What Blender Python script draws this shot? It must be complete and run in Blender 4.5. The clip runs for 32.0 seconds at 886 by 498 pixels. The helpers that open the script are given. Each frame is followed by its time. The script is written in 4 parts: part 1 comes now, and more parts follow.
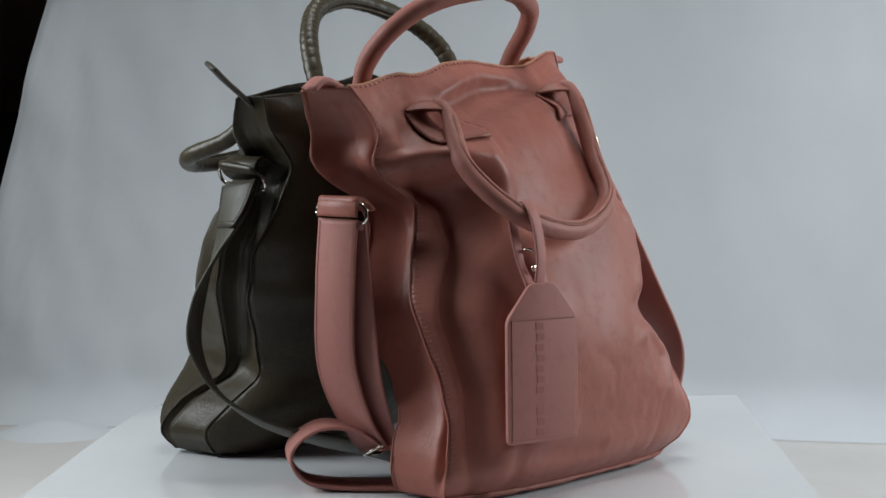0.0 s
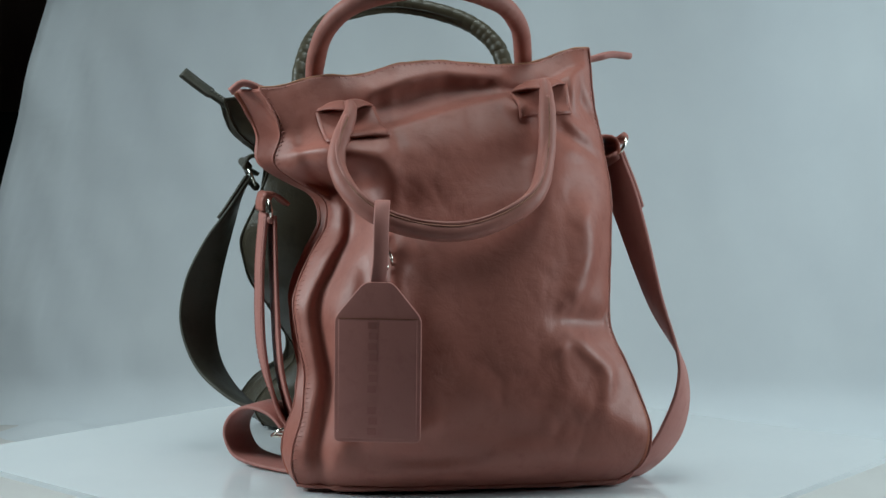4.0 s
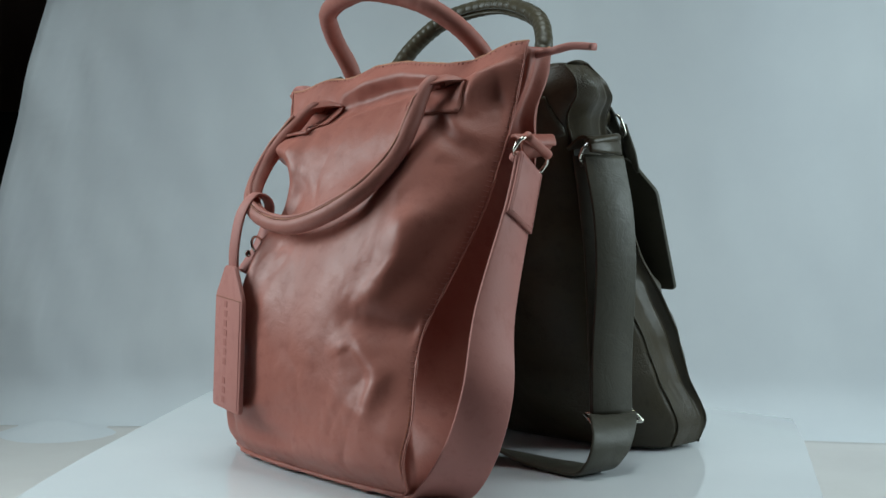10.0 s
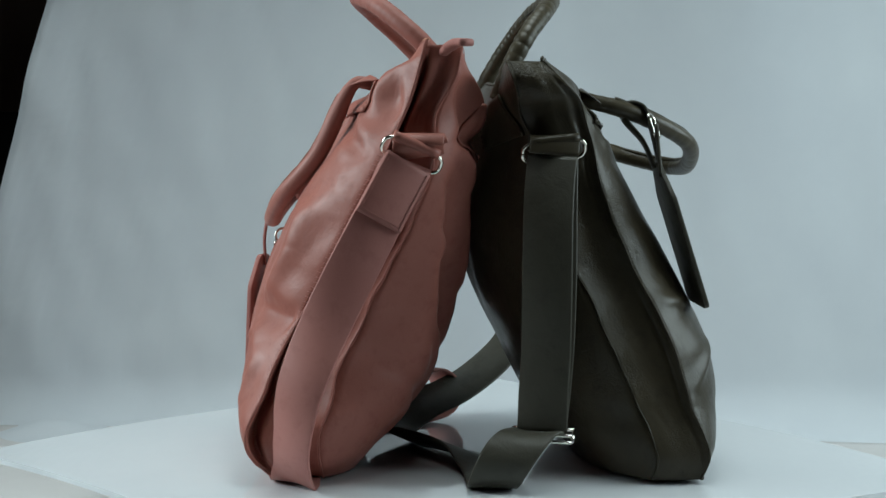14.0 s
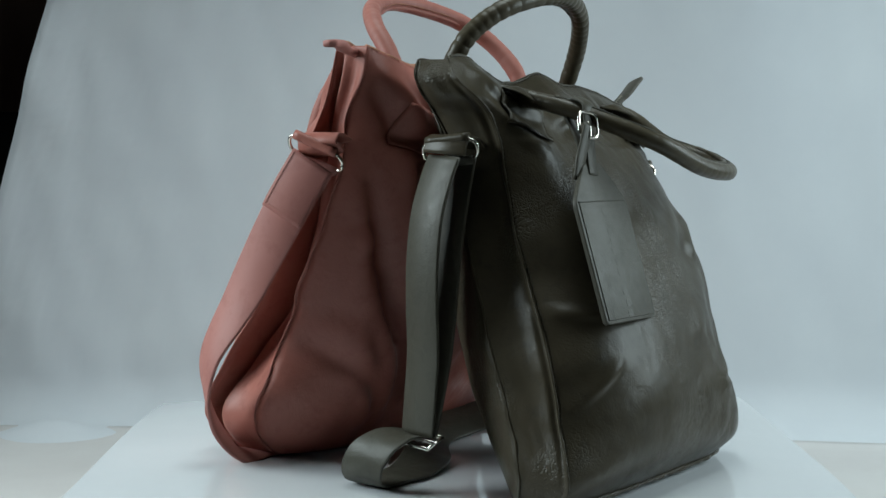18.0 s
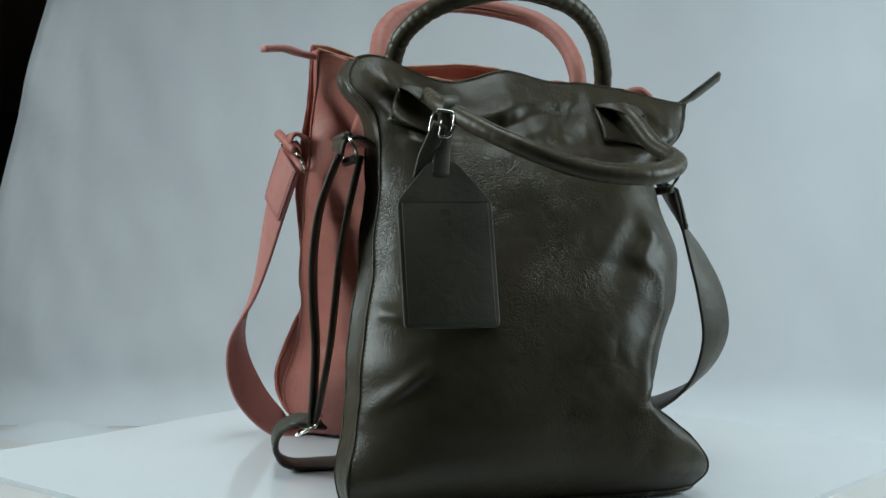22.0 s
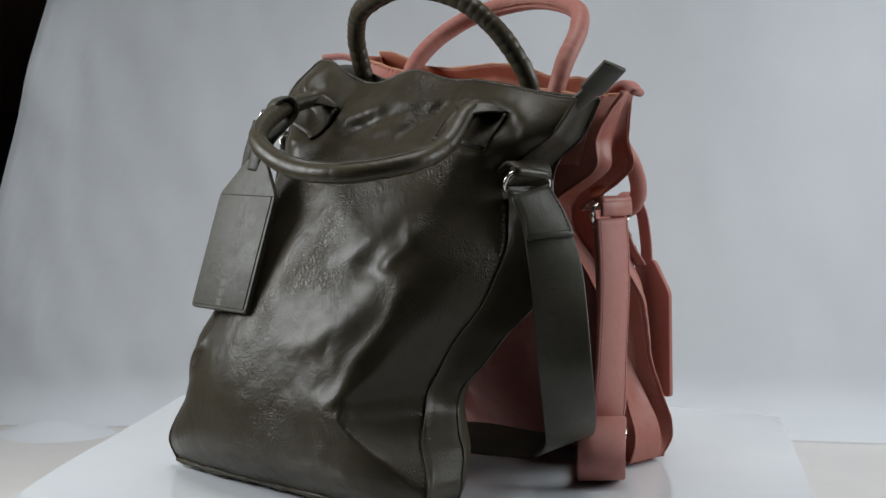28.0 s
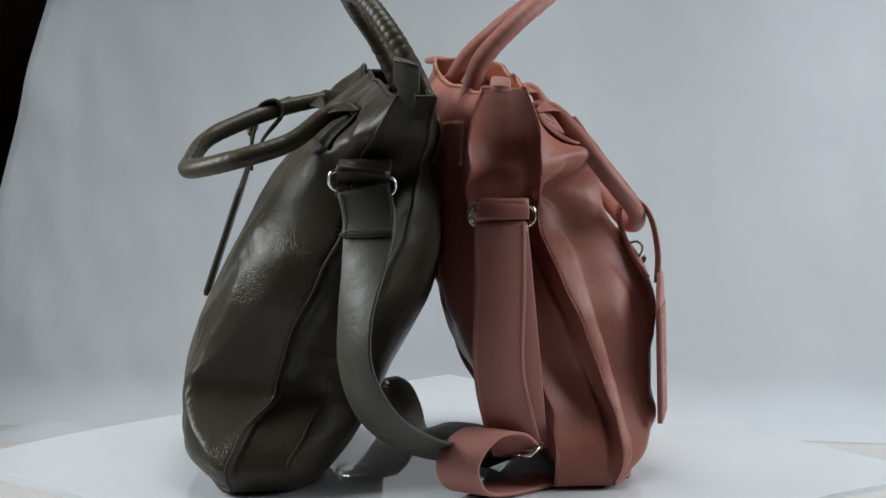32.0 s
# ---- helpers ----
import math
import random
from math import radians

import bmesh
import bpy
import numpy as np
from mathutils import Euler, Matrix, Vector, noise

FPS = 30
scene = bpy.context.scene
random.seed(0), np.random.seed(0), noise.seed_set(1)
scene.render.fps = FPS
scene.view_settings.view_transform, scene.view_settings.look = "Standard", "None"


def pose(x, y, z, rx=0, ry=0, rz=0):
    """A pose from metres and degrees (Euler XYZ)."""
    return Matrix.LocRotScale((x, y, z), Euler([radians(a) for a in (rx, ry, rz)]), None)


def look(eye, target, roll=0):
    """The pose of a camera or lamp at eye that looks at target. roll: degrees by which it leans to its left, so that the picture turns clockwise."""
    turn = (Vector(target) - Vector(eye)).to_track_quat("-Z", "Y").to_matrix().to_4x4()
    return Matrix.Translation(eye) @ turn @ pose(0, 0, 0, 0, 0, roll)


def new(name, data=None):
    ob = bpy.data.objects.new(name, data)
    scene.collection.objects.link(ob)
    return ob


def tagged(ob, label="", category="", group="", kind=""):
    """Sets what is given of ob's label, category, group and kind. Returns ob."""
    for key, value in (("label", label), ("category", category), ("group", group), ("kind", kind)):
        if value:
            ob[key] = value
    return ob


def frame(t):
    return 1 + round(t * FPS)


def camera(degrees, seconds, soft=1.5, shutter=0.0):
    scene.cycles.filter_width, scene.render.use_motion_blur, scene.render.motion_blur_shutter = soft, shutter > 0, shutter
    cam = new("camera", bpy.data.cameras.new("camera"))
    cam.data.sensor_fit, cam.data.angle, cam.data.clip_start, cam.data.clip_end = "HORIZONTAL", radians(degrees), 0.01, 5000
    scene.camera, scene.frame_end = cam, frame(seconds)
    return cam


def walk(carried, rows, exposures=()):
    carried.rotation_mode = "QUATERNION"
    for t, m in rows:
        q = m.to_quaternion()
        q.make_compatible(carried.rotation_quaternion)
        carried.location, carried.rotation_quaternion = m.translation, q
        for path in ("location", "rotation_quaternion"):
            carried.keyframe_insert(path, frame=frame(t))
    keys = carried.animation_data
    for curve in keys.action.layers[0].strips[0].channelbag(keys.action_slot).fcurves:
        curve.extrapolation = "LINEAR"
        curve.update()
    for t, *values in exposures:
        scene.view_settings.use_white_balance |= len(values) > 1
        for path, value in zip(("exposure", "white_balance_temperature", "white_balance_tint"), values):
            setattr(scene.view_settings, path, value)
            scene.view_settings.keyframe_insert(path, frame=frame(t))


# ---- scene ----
# A product turntable: two leather bags lean on each other on a white board that turns clockwise.
cam = camera(31.54, 32.0)
EYE = (0.0, -1.5, 0.312)
YAW, PITCH = radians(0.206), radians(-4.308)
AHEAD = (-math.sin(YAW) * math.cos(PITCH), math.cos(YAW) * math.cos(PITCH), math.sin(PITCH))
CAM_POSE = look(EYE, [e + a for e, a in zip(EYE, AHEAD)], 0.457)
walk(cam, [(0.0, CAM_POSE), (32.0, CAM_POSE)],
     exposures=[(t, e, 6500 - 470 * k, 7 - 12 * k) for t, e, k in ((0, -0.02, 0.1), (0.7, -0.02, 0.1), (1.5, -0.04, 0.95), (5, -0.07, 1.1), (14, -0.03, 1.0), (18, 0.05, 0.95), (20, 0.06, 0.95), (23, 0.06, 0.95), (24, 0.04, 0.5), (25.5, 0.05, 0.08), (28, 0.05, -0.05), (32, 0.08, 0.15))])

# ---- light ----
world = bpy.data.worlds.new("room_air")
scene.world = world
world.use_nodes = True
world.node_tree.nodes["Background"].inputs["Color"].default_value = (0.75, 0.85, 1.0, 1)
world.node_tree.nodes["Background"].inputs["Strength"].default_value = 0.02


def softbox(name, eye, target, w, h, watts, color, beam):
    data = bpy.data.lights.new(name, "AREA")
    data.shape, data.size, data.size_y, data.energy, data.color, data.spread = "RECTANGLE", w, h, watts, color, radians(beam)
    ob = new(name, data)
    ob.matrix_world = look(eye, target)
    return ob


softbox("studio_light_right", (1.22, -0.04, 0.60), (0.05, 0.14, 0.12), 0.7, 0.7, 7.9, (0.90, 0.95, 1.0), 150)
softbox("studio_light_left", (-1.16, -0.12, 0.70), (0, -0.20, 0.06), 0.6, 0.65, 5.4, (0.93, 0.96, 1.0), 105)
softbox("studio_light_top", (0.05, -0.02, 1.45), (0.03, -0.04, 0.0), 0.9, 0.6, 2.3, (0.98, 0.99, 1.0), 78)


# ---- materials ----
def material(name):
    m = bpy.data.materials.new(name)
    m.use_nodes = True
    nt = m.node_tree
    return m, nt, nt.nodes["Principled BSDF"]


def node(nt, kind, **values):
    n = nt.nodes.new(kind)
    for key, value in values.items():
        n.inputs[key.replace("_", " ")].default_value = value
    return n


def mix_color(nt, fac, a, b):
    n = nt.nodes.new("ShaderNodeMix")
    n.data_type = "RGBA"
    nt.links.new(fac, n.inputs["Factor"])
    for socket, value in ((n.inputs["A"], a), (n.inputs["B"], b)):
        if isinstance(value, tuple):
            socket.default_value = value
        else:
            nt.links.new(value, socket)
    return n.outputs["Result"]


def ramp(nt, fac, lo, hi):
    n = nt.nodes.new("ShaderNodeMapRange")
    n.inputs["From Min"].default_value, n.inputs["From Max"].default_value = lo, hi
    nt.links.new(fac, n.inputs["Value"])
    return n.outputs["Result"]


def leather(name, base, light, dark, rough, spec=0.42, coat=0.0, grain=0.07, crinkle=0.2, cracks=0.0):
    """Soft aniline leather: cloudy dye, fine pores, a little crinkle."""
    m, nt, p = material(name)
    co = nt.nodes.new("ShaderNodeTexCoord").outputs["Object"]
    cloud = node(nt, "ShaderNodeTexNoise", Scale=9.0, Detail=5.0, Roughness=0.6)
    fine = node(nt, "ShaderNodeTexNoise", Scale=70.0, Detail=4.0, Roughness=0.65)
    for n in (cloud, fine):
        nt.links.new(co, n.inputs["Vector"])
    c = mix_color(nt, ramp(nt, cloud.outputs["Fac"], 0.35, 0.7), (*base, 1), (*light, 1))
    c = mix_color(nt, ramp(nt, fine.outputs["Fac"], 0.52, 0.85), c, (*dark, 1))
    nt.links.new(c, p.inputs["Base Color"])
    rr = nt.nodes.new("ShaderNodeMapRange")
    rr.inputs["From Min"].default_value, rr.inputs["From Max"].default_value = 0.3, 0.75
    rr.inputs["To Min"].default_value, rr.inputs["To Max"].default_value = rough - 0.04, rough + 0.10
    nt.links.new(fine.outputs["Fac"], rr.inputs["Value"])
    nt.links.new(rr.outputs["Result"], p.inputs["Roughness"])
    p.inputs["Specular IOR Level"].default_value = spec
    p.inputs["Coat Weight"].default_value, p.inputs["Coat Roughness"].default_value = coat, 0.35
    pores = node(nt, "ShaderNodeTexVoronoi", Scale=420.0)
    creases = node(nt, "ShaderNodeTexNoise", Scale=38.0, Detail=6.0, Roughness=0.62, Distortion=0.6)
    for n in (pores, creases):
        nt.links.new(co, n.inputs["Vector"])
    b1 = node(nt, "ShaderNodeBump", Strength=grain, Distance=0.0006)
    b2 = node(nt, "ShaderNodeBump", Strength=crinkle, Distance=0.004)
    nt.links.new(pores.outputs["Distance"], b1.inputs["Height"])
    nt.links.new(creases.outputs["Fac"], b2.inputs["Height"])
    nt.links.new(b1.outputs["Normal"], b2.inputs["Normal"])
    last = b2
    if cracks:
        cells = nt.nodes.new("ShaderNodeTexVoronoi")
        cells.feature = "DISTANCE_TO_EDGE"
        cells.inputs["Scale"].default_value = 280.0
        warp = node(nt, "ShaderNodeTexNoise", Scale=45.0, Detail=2.0)
        nt.links.new(co, warp.inputs["Vector"])
        mv = nt.nodes.new("ShaderNodeVectorMath")
        mv.operation = "MULTIPLY_ADD"
        mv.inputs[1].default_value = (0.03, 0.03, 0.03)
        nt.links.new(warp.outputs["Color"], mv.inputs[0])
        nt.links.new(co, mv.inputs[2])
        nt.links.new(mv.outputs[0], cells.inputs["Vector"])
        where = node(nt, "ShaderNodeTexNoise", Scale=15.0, Detail=2.0)
        nt.links.new(co, where.inputs["Vector"])
        much = nt.nodes.new("ShaderNodeMath")
        much.operation = "MULTIPLY"
        much.inputs[1].default_value = cracks
        nt.links.new(ramp(nt, where.outputs["Fac"], 0.46, 0.70), much.inputs[0])
        last = node(nt, "ShaderNodeBump", Distance=0.0012)
        nt.links.new(ramp(nt, cells.outputs["Distance"], 0.0, 0.2), last.inputs["Height"])
        nt.links.new(much.outputs[0], last.inputs["Strength"])
        nt.links.new(b2.outputs["Normal"], last.inputs["Normal"])
    nt.links.new(last.outputs["Normal"], p.inputs["Normal"])
    nt.links.new(last.outputs["Normal"], p.inputs["Coat Normal"])
    return m


def plain(name, base, other, rough, scale, bump=0.0, metallic=0.0, dist=0.002):
    m, nt, p = material(name)
    co = nt.nodes.new("ShaderNodeTexCoord").outputs["Object"]
    n = node(nt, "ShaderNodeTexNoise", Scale=scale, Detail=5.0, Roughness=0.6)
    nt.links.new(co, n.inputs["Vector"])
    nt.links.new(mix_color(nt, ramp(nt, n.outputs["Fac"], 0.35, 0.7), (*base, 1), (*other, 1)), p.inputs["Base Color"])
    p.inputs["Roughness"].default_value, p.inputs["Metallic"].default_value = rough, metallic
    if bump:
        b = node(nt, "ShaderNodeBump", Strength=bump, Distance=dist)
        nt.links.new(n.outputs["Fac"], b.inputs["Height"])
        nt.links.new(b.outputs["Normal"], p.inputs["Normal"])
    return m


PINK = leather("pink_leather", (0.308, 0.107, 0.081), (0.355, 0.134, 0.104), (0.250, 0.081, 0.060), 0.43, spec=0.30, crinkle=0.20)
PRESSED = leather("pressed_pink_leather", (0.325, 0.132, 0.111), (0.35, 0.144, 0.122), (0.29, 0.115, 0.097), 0.6, spec=0.2, crinkle=0.05)
PINK_STRAP = leather("pink_strap_leather", (0.365, 0.150, 0.126), (0.395, 0.168, 0.144), (0.32, 0.126, 0.106), 0.55, spec=0.3, crinkle=0.06)
OLIVE = leather("olive_leather", (0.041, 0.0345, 0.0225), (0.056, 0.046, 0.030), (0.029, 0.025, 0.0165), 0.33, spec=0.19, coat=0.03, crinkle=0.22, cracks=0.36)
PINK_HANDLE = leather("pink_handle_leather", (0.325, 0.126, 0.100), (0.365, 0.150, 0.122), (0.275, 0.098, 0.076), 0.50, spec=0.30, crinkle=0.16)
OLIVE_HANDLE = leather("olive_handle_leather", (0.055, 0.046, 0.029), (0.074, 0.061, 0.038), (0.038, 0.032, 0.021), 0.36, spec=0.28, crinkle=0.22)
OLIVE_STRAP = leather("olive_strap_leather", (0.053, 0.049, 0.036), (0.066, 0.061, 0.046), (0.040, 0.036, 0.027), 0.46, spec=0.32, crinkle=0.26)
PINK_THREAD = plain("pink_thread", (0.36, 0.145, 0.118), (0.40, 0.165, 0.135), 0.8, 200)
OLIVE_THREAD = plain("olive_thread", (0.040, 0.034, 0.023), (0.052, 0.044, 0.030), 0.8, 200)
PINK_EDGE = plain("raw_pink_edge", (0.22, 0.08, 0.055), (0.32, 0.14, 0.08), 0.7, 120)
PINK_RIM = plain("raw_tan_rim", (0.36, 0.160, 0.095), (0.44, 0.215, 0.115), 0.7, 120)
OLIVE_EDGE = plain("raw_olive_edge", (0.03, 0.028, 0.02), (0.055, 0.05, 0.035), 0.7, 120)
PINK_LINING = plain("pink_lining", (0.33, 0.10, 0.06), (0.40, 0.14, 0.08), 0.75, 40)
OLIVE_LINING = plain("olive_lining", (0.03, 0.028, 0.022), (0.045, 0.042, 0.032), 0.8, 40)
STEEL = plain("nickel", (0.72, 0.68, 0.60), (0.80, 0.77, 0.70), 0.18, 200, metallic=1.0)
ZIP = plain("zip_teeth_metal", (0.45, 0.40, 0.32), (0.6, 0.55, 0.45), 0.35, 300, metallic=1.0)
BOARD = plain("white_laminate", (0.68, 0.70, 0.725), (0.71, 0.73, 0.75), 0.03, 6)
CLOTH = plain("white_cloth", (0.60, 0.62, 0.65), (0.66, 0.68, 0.70), 0.9, 3.5, bump=0.05)
SHEET = plain("off_white_sheet", (0.58, 0.555, 0.54), (0.63, 0.61, 0.595), 0.75, 5, bump=0.04)
DARK = plain("dark_brown_wall", (0.34, 0.22, 0.17), (0.40, 0.27, 0.21), 0.8, 3)
BLACK = plain("black_lacquer", (0.006, 0.006, 0.008), (0.01, 0.01, 0.012), 0.5, 5)
ROOM = plain("room_paint", (0.16, 0.155, 0.15), (0.19, 0.185, 0.18), 0.9, 1.5)
GREY = plain("turntable_plastic", (0.5, 0.5, 0.5), (0.55, 0.55, 0.55), 0.5, 20)


# ---- mesh helpers ----
def link_mesh(name, bm, mat, smooth=True):
    me = bpy.data.meshes.new(name)
    bm.to_mesh(me)
    bm.free()
    for m in mat if isinstance(mat, (list, tuple)) else (mat,):
        me.materials.append(m)
    if smooth:
        me.polygons.foreach_set("use_smooth", [True] * len(me.polygons))
    return new(name, me)


def part(name, bm, mat, parent, label="", smooth=True):
    ob = link_mesh(name, bm, mat, smooth)
    ob.parent = parent
    return tagged(ob, label)


def thing(name, place, label, category, group="", kind=""):
    ob = new(name)
    ob.empty_display_size = 0.05
    ob.matrix_world = place
    return tagged(ob, label, category, group, kind)


def spline(points, n, like=None):
    """A smooth line of n points through the given ones, spaced as along the line like."""
    p = np.array(points, float)
    way = p if like is None else np.array(like, float)
    q = np.vstack([2 * p[0] - p[1], p, 2 * p[-1] - p[-2]])
    step = np.r_[0, np.cumsum(np.linalg.norm(np.diff(way, axis=0), axis=1))]
    out = []
    for d in np.linspace(0, step[-1], n):
        i = min(int(np.searchsorted(step, d, side="right")) - 1, len(p) - 2)
        t = (d - step[i]) / max(step[i + 1] - step[i], 1e-9)
        a, b, c, e = q[i:i + 4]
        out.append(0.5 * ((2 * b) + (c - a) * t + (2 * a - 5 * b + 4 * c - e) * t * t + (3 * b - a - 3 * c + e) * t ** 3))
    return np.array(out)


def curve(*knots):
    """A smooth function through (where, value) knots."""
    k, v = np.array(knots, float).T
    m = np.gradient(v, k)

    def at(s):
        s = min(max(s, k[0]), k[-1])
        i = min(int(np.searchsorted(k, s, side="right")) - 1, len(k) - 2)
        h = k[i + 1] - k[i]
        t = (s - k[i]) / h
        return float((2 * t**3 - 3 * t**2 + 1) * v[i] + (t**3 - 2 * t**2 + t) * h * m[i] + (3 * t**2 - 2 * t**3) * v[i + 1] + (t**3 - t**2) * h * m[i + 1])
    return at


def frames(pts):
    """Tangents and carried-along normals of a line."""
    t = np.gradient(pts, axis=0)
    t /= np.linalg.norm(t, axis=1)[:, None]
    n = np.cross(t[0], (0.3, 0.2, 0.93))
    out = []
    for d in t:
        n = n - d * (n @ d)
        n = n / np.linalg.norm(n)
        out.append(n)
    return t, np.array(out)


def tube(bm, points, r, n=48, seg=10, wobble=0.0, squash=1.0):
    pts = spline(points, n)
    t, nn = frames(pts)
    rings = []
    for i, (p, d, a) in enumerate(zip(pts, t, nn)):
        b = np.cross(d, a)
        rr = (r(i / (n - 1)) if callable(r) else r) * (1 + wobble * noise.noise(Vector(p) * 90))
        rings.append([bm.verts.new(p + rr * (math.cos(u) * a + squash * math.sin(u) * b)) for u in np.linspace(0, 2 * math.pi, seg, endpoint=False)])
    for r0, r1 in zip(rings, rings[1:]):
        for j in range(seg):
            bm.faces.new((r0[j], r0[(j + 1) % seg], r1[(j + 1) % seg], r1[j]))
    bm.faces.new(rings[0][::-1])
    bm.faces.new(rings[-1])
    return bm


def ribbon(bm, points, normals, width, thick, n=60, wave=0.0, across=None, off=0.0, span=(0.0, 1.0), sew=None, sew_side=1):
    """A flat strap along a line; normals: which way its face looks, point by point."""
    pts, nor = spline(points, n), spline(normals or [(0, 0, 1)] * len(points), n, points)
    side = spline(across, n, points) if across is not None and len(np.shape(across)) > 1 else None
    t = np.gradient(pts, axis=0)
    t /= np.linalg.norm(t, axis=1)[:, None]
    rows, hems = [], ([], [])
    for i in range(n):
        w = np.cross(t[i], nor[i]) if across is None else np.array(across if side is None else side[i], float)
        w = w - t[i] * (w @ t[i])
        w /= np.linalg.norm(w)
        f = np.cross(w, t[i])
        ww = (width(i / (n - 1)) if callable(width) else width) / 2
        if not span[0] <= i / (n - 1) <= span[1]:
            continue
        c = pts[i] + f * (off + wave * noise.noise(Vector(pts[i]) * 14))
        e = 0.3 * thick
        for hem, k in zip(hems, (-1, 1)):
            hem.append(c + w * k * (ww - 0.0028) + f * sew_side * (thick / 2 + 0.0003))
        rows.append([bm.verts.new(c + w * a + f * b) for a, b in ((-ww, -e), (-ww + e, -thick / 2), (0, -thick / 2 - 0.0004), (ww - e, -thick / 2), (ww, -e), (ww, e), (ww - e, thick / 2), (0, thick / 2 + 0.0004), (-ww + e, thick / 2), (-ww, e))])
    k = len(rows[0])
    for r0, r1 in zip(rows, rows[1:]):
        for j in range(k):
            bm.faces.new((r0[j], r0[(j + 1) % k], r1[(j + 1) % k], r1[j]))
    bm.faces.new(rows[0][::-1])
    bm.faces.new(rows[-1])
    if sew is not None:
        for hem in hems:
            stitches(sew, hem, 0.0046, 0.0004)
        stitches(sew, [hems[0][-2], hems[1][-2]], 0.0046, 0.0004)
    return bm


def stitches(bm, points, every=0.0048, size=0.0007):
    """A row of short threads along a line."""
    p = np.array(points, float)
    d = np.r_[0, np.cumsum(np.linalg.norm(np.diff(p, axis=0), axis=1))]
    s = 0.002
    while s + 0.003 < d[-1]:
        a, b = (np.array([np.interp(x, d, p[:, k]) for k in range(3)]) for x in (s, s + 0.0032))
        t = (b - a) / max(np.linalg.norm(b - a), 1e-9)
        u = np.cross(t, (0.21, 0.87, 0.4))
        u /= np.linalg.norm(u)
        w = np.cross(t, u)
        ends = [[bm.verts.new(c + size * (x * u + y * w)) for x, y in ((1, 0), (0, 1), (-1, 0), (0, -1))] for c in (a, (a + b) / 2, b)]
        for r0, r1 in zip(ends, ends[1:]):
            for j in range(4):
                bm.faces.new((r0[j], r0[(j + 1) % 4], r1[(j + 1) % 4], r1[j]))
        s += every
    return bm


def thread_tick(bm, a, b, size=0.00036):
    """One short thread over an edge."""
    t = (b - a).normalized()
    u = t.cross(Vector((0.3, 0.9, 0.31))).normalized()
    w = t.cross(u)
    ends = [[bm.verts.new(c + size * (x * u + y * w)) for x, y in ((1, 0), (0, 1), (-1, 0), (0, -1))] for c in (a, b)]
    for j in range(4):
        bm.faces.new((ends[0][j], ends[0][(j + 1) % 4], ends[1][(j + 1) % 4], ends[1][j]))


def box(bm, size, m, bevel=0.0):
    made = bmesh.ops.create_cube(bm, size=1.0, matrix=m @ Matrix.Diagonal((*size, 1)))
    if bevel:
        edges = list({e for v in made["verts"] for e in v.link_edges})
        bmesh.ops.bevel(bm, geom=edges, offset=bevel, segments=2, affect="EDGES", profile=0.6)
    return bm


def ring(bm, centre, axis, radius, wire, n=28, seg=8, squash=1.0):
    """A wire ring round the given axis."""
    z = Vector(axis).normalized()
    q = z.to_track_quat("Z", "Y").to_matrix()
    rows = []
    for u in np.linspace(0, 2 * math.pi, n, endpoint=False):
        d = q @ Vector((math.cos(u), squash * math.sin(u), 0))
        rows.append([bm.verts.new(Vector(centre) + d * radius + wire * (math.cos(v) * d.normalized() + math.sin(v) * z)) for v in np.linspace(0, 2 * math.pi, seg, endpoint=False)])
    for i in range(n):
        r0, r1 = rows[i], rows[(i + 1) % n]
        for j in range(seg):
            bm.faces.new((r0[j], r0[(j + 1) % seg], r1[(j + 1) % seg], r1[j]))
    return bm


def grid(bm, f, na, nb, flip=False):
    vs = [[bm.verts.new(f(i / na, j / nb)) for j in range(nb + 1)] for i in range(na + 1)]
    for i in range(na):
        for j in range(nb):
            q = (vs[i][j], vs[i + 1][j], vs[i + 1][j + 1], vs[i][j + 1])
            bm.faces.new(q[::-1] if flip else q)
    return vs


def smooth01(x):
    x = min(max(x, 0.0), 1.0)
    return x * x * (3 - 2 * x)


# ---- the room ----
TABLE_Z, BACK_Y = -0.085, 0.57


def sweep_point(a, b):
    """The white cloth: lies on the table, turns up behind it and hangs as a backdrop."""
    x = -0.64 + 1.79 * a
    run = 1.15
    s = b * (run + 0.9)
    r = 0.07
    flat = run - r
    if s < flat:
        y, z = BACK_Y - run + s, TABLE_Z
        up = 0.0
    elif s < flat + r * math.pi / 2:
        u = (s - flat) / r
        y, z = BACK_Y - r + r * math.sin(u), TABLE_Z + r - r * math.cos(u)
        up = u / (math.pi / 2)
    else:
        y, z = BACK_Y, TABLE_Z + r + (s - flat - r * math.pi / 2)
        up = 1.0
    # the hanging part narrows upwards on one side
    if a < 0.5:
        x += (1 - 2 * a) * max(0.0, z - 0.05) * 0.26 * up
    left = max(0.0, 1 - a * 3.2)
    fold = 0.016 * noise.noise(Vector((x * 5.5, z * 1.2, 3.1))) + 0.006 * noise.noise(Vector((x * 17 + z * 5, z * 5.5, 7.7))) * (0.35 + left)
    fold += left * (0.006 * noise.noise(Vector((x * 34, z * 17, 1.3))) + 0.003 * abs(noise.noise(Vector((x * 60 - z * 25, z * 30, 5.6)))))
    y -= fold * up
    z += (0.004 * noise.noise(Vector((x * 6, y * 6, 5.0))) + 0.034 * left * math.exp(-((y - 0.48) / 0.06) ** 2) * (0.5 + noise.noise(Vector((x * 9, 0, 2))))) * (1 - 0.9 * up)
    return (x, y, z)


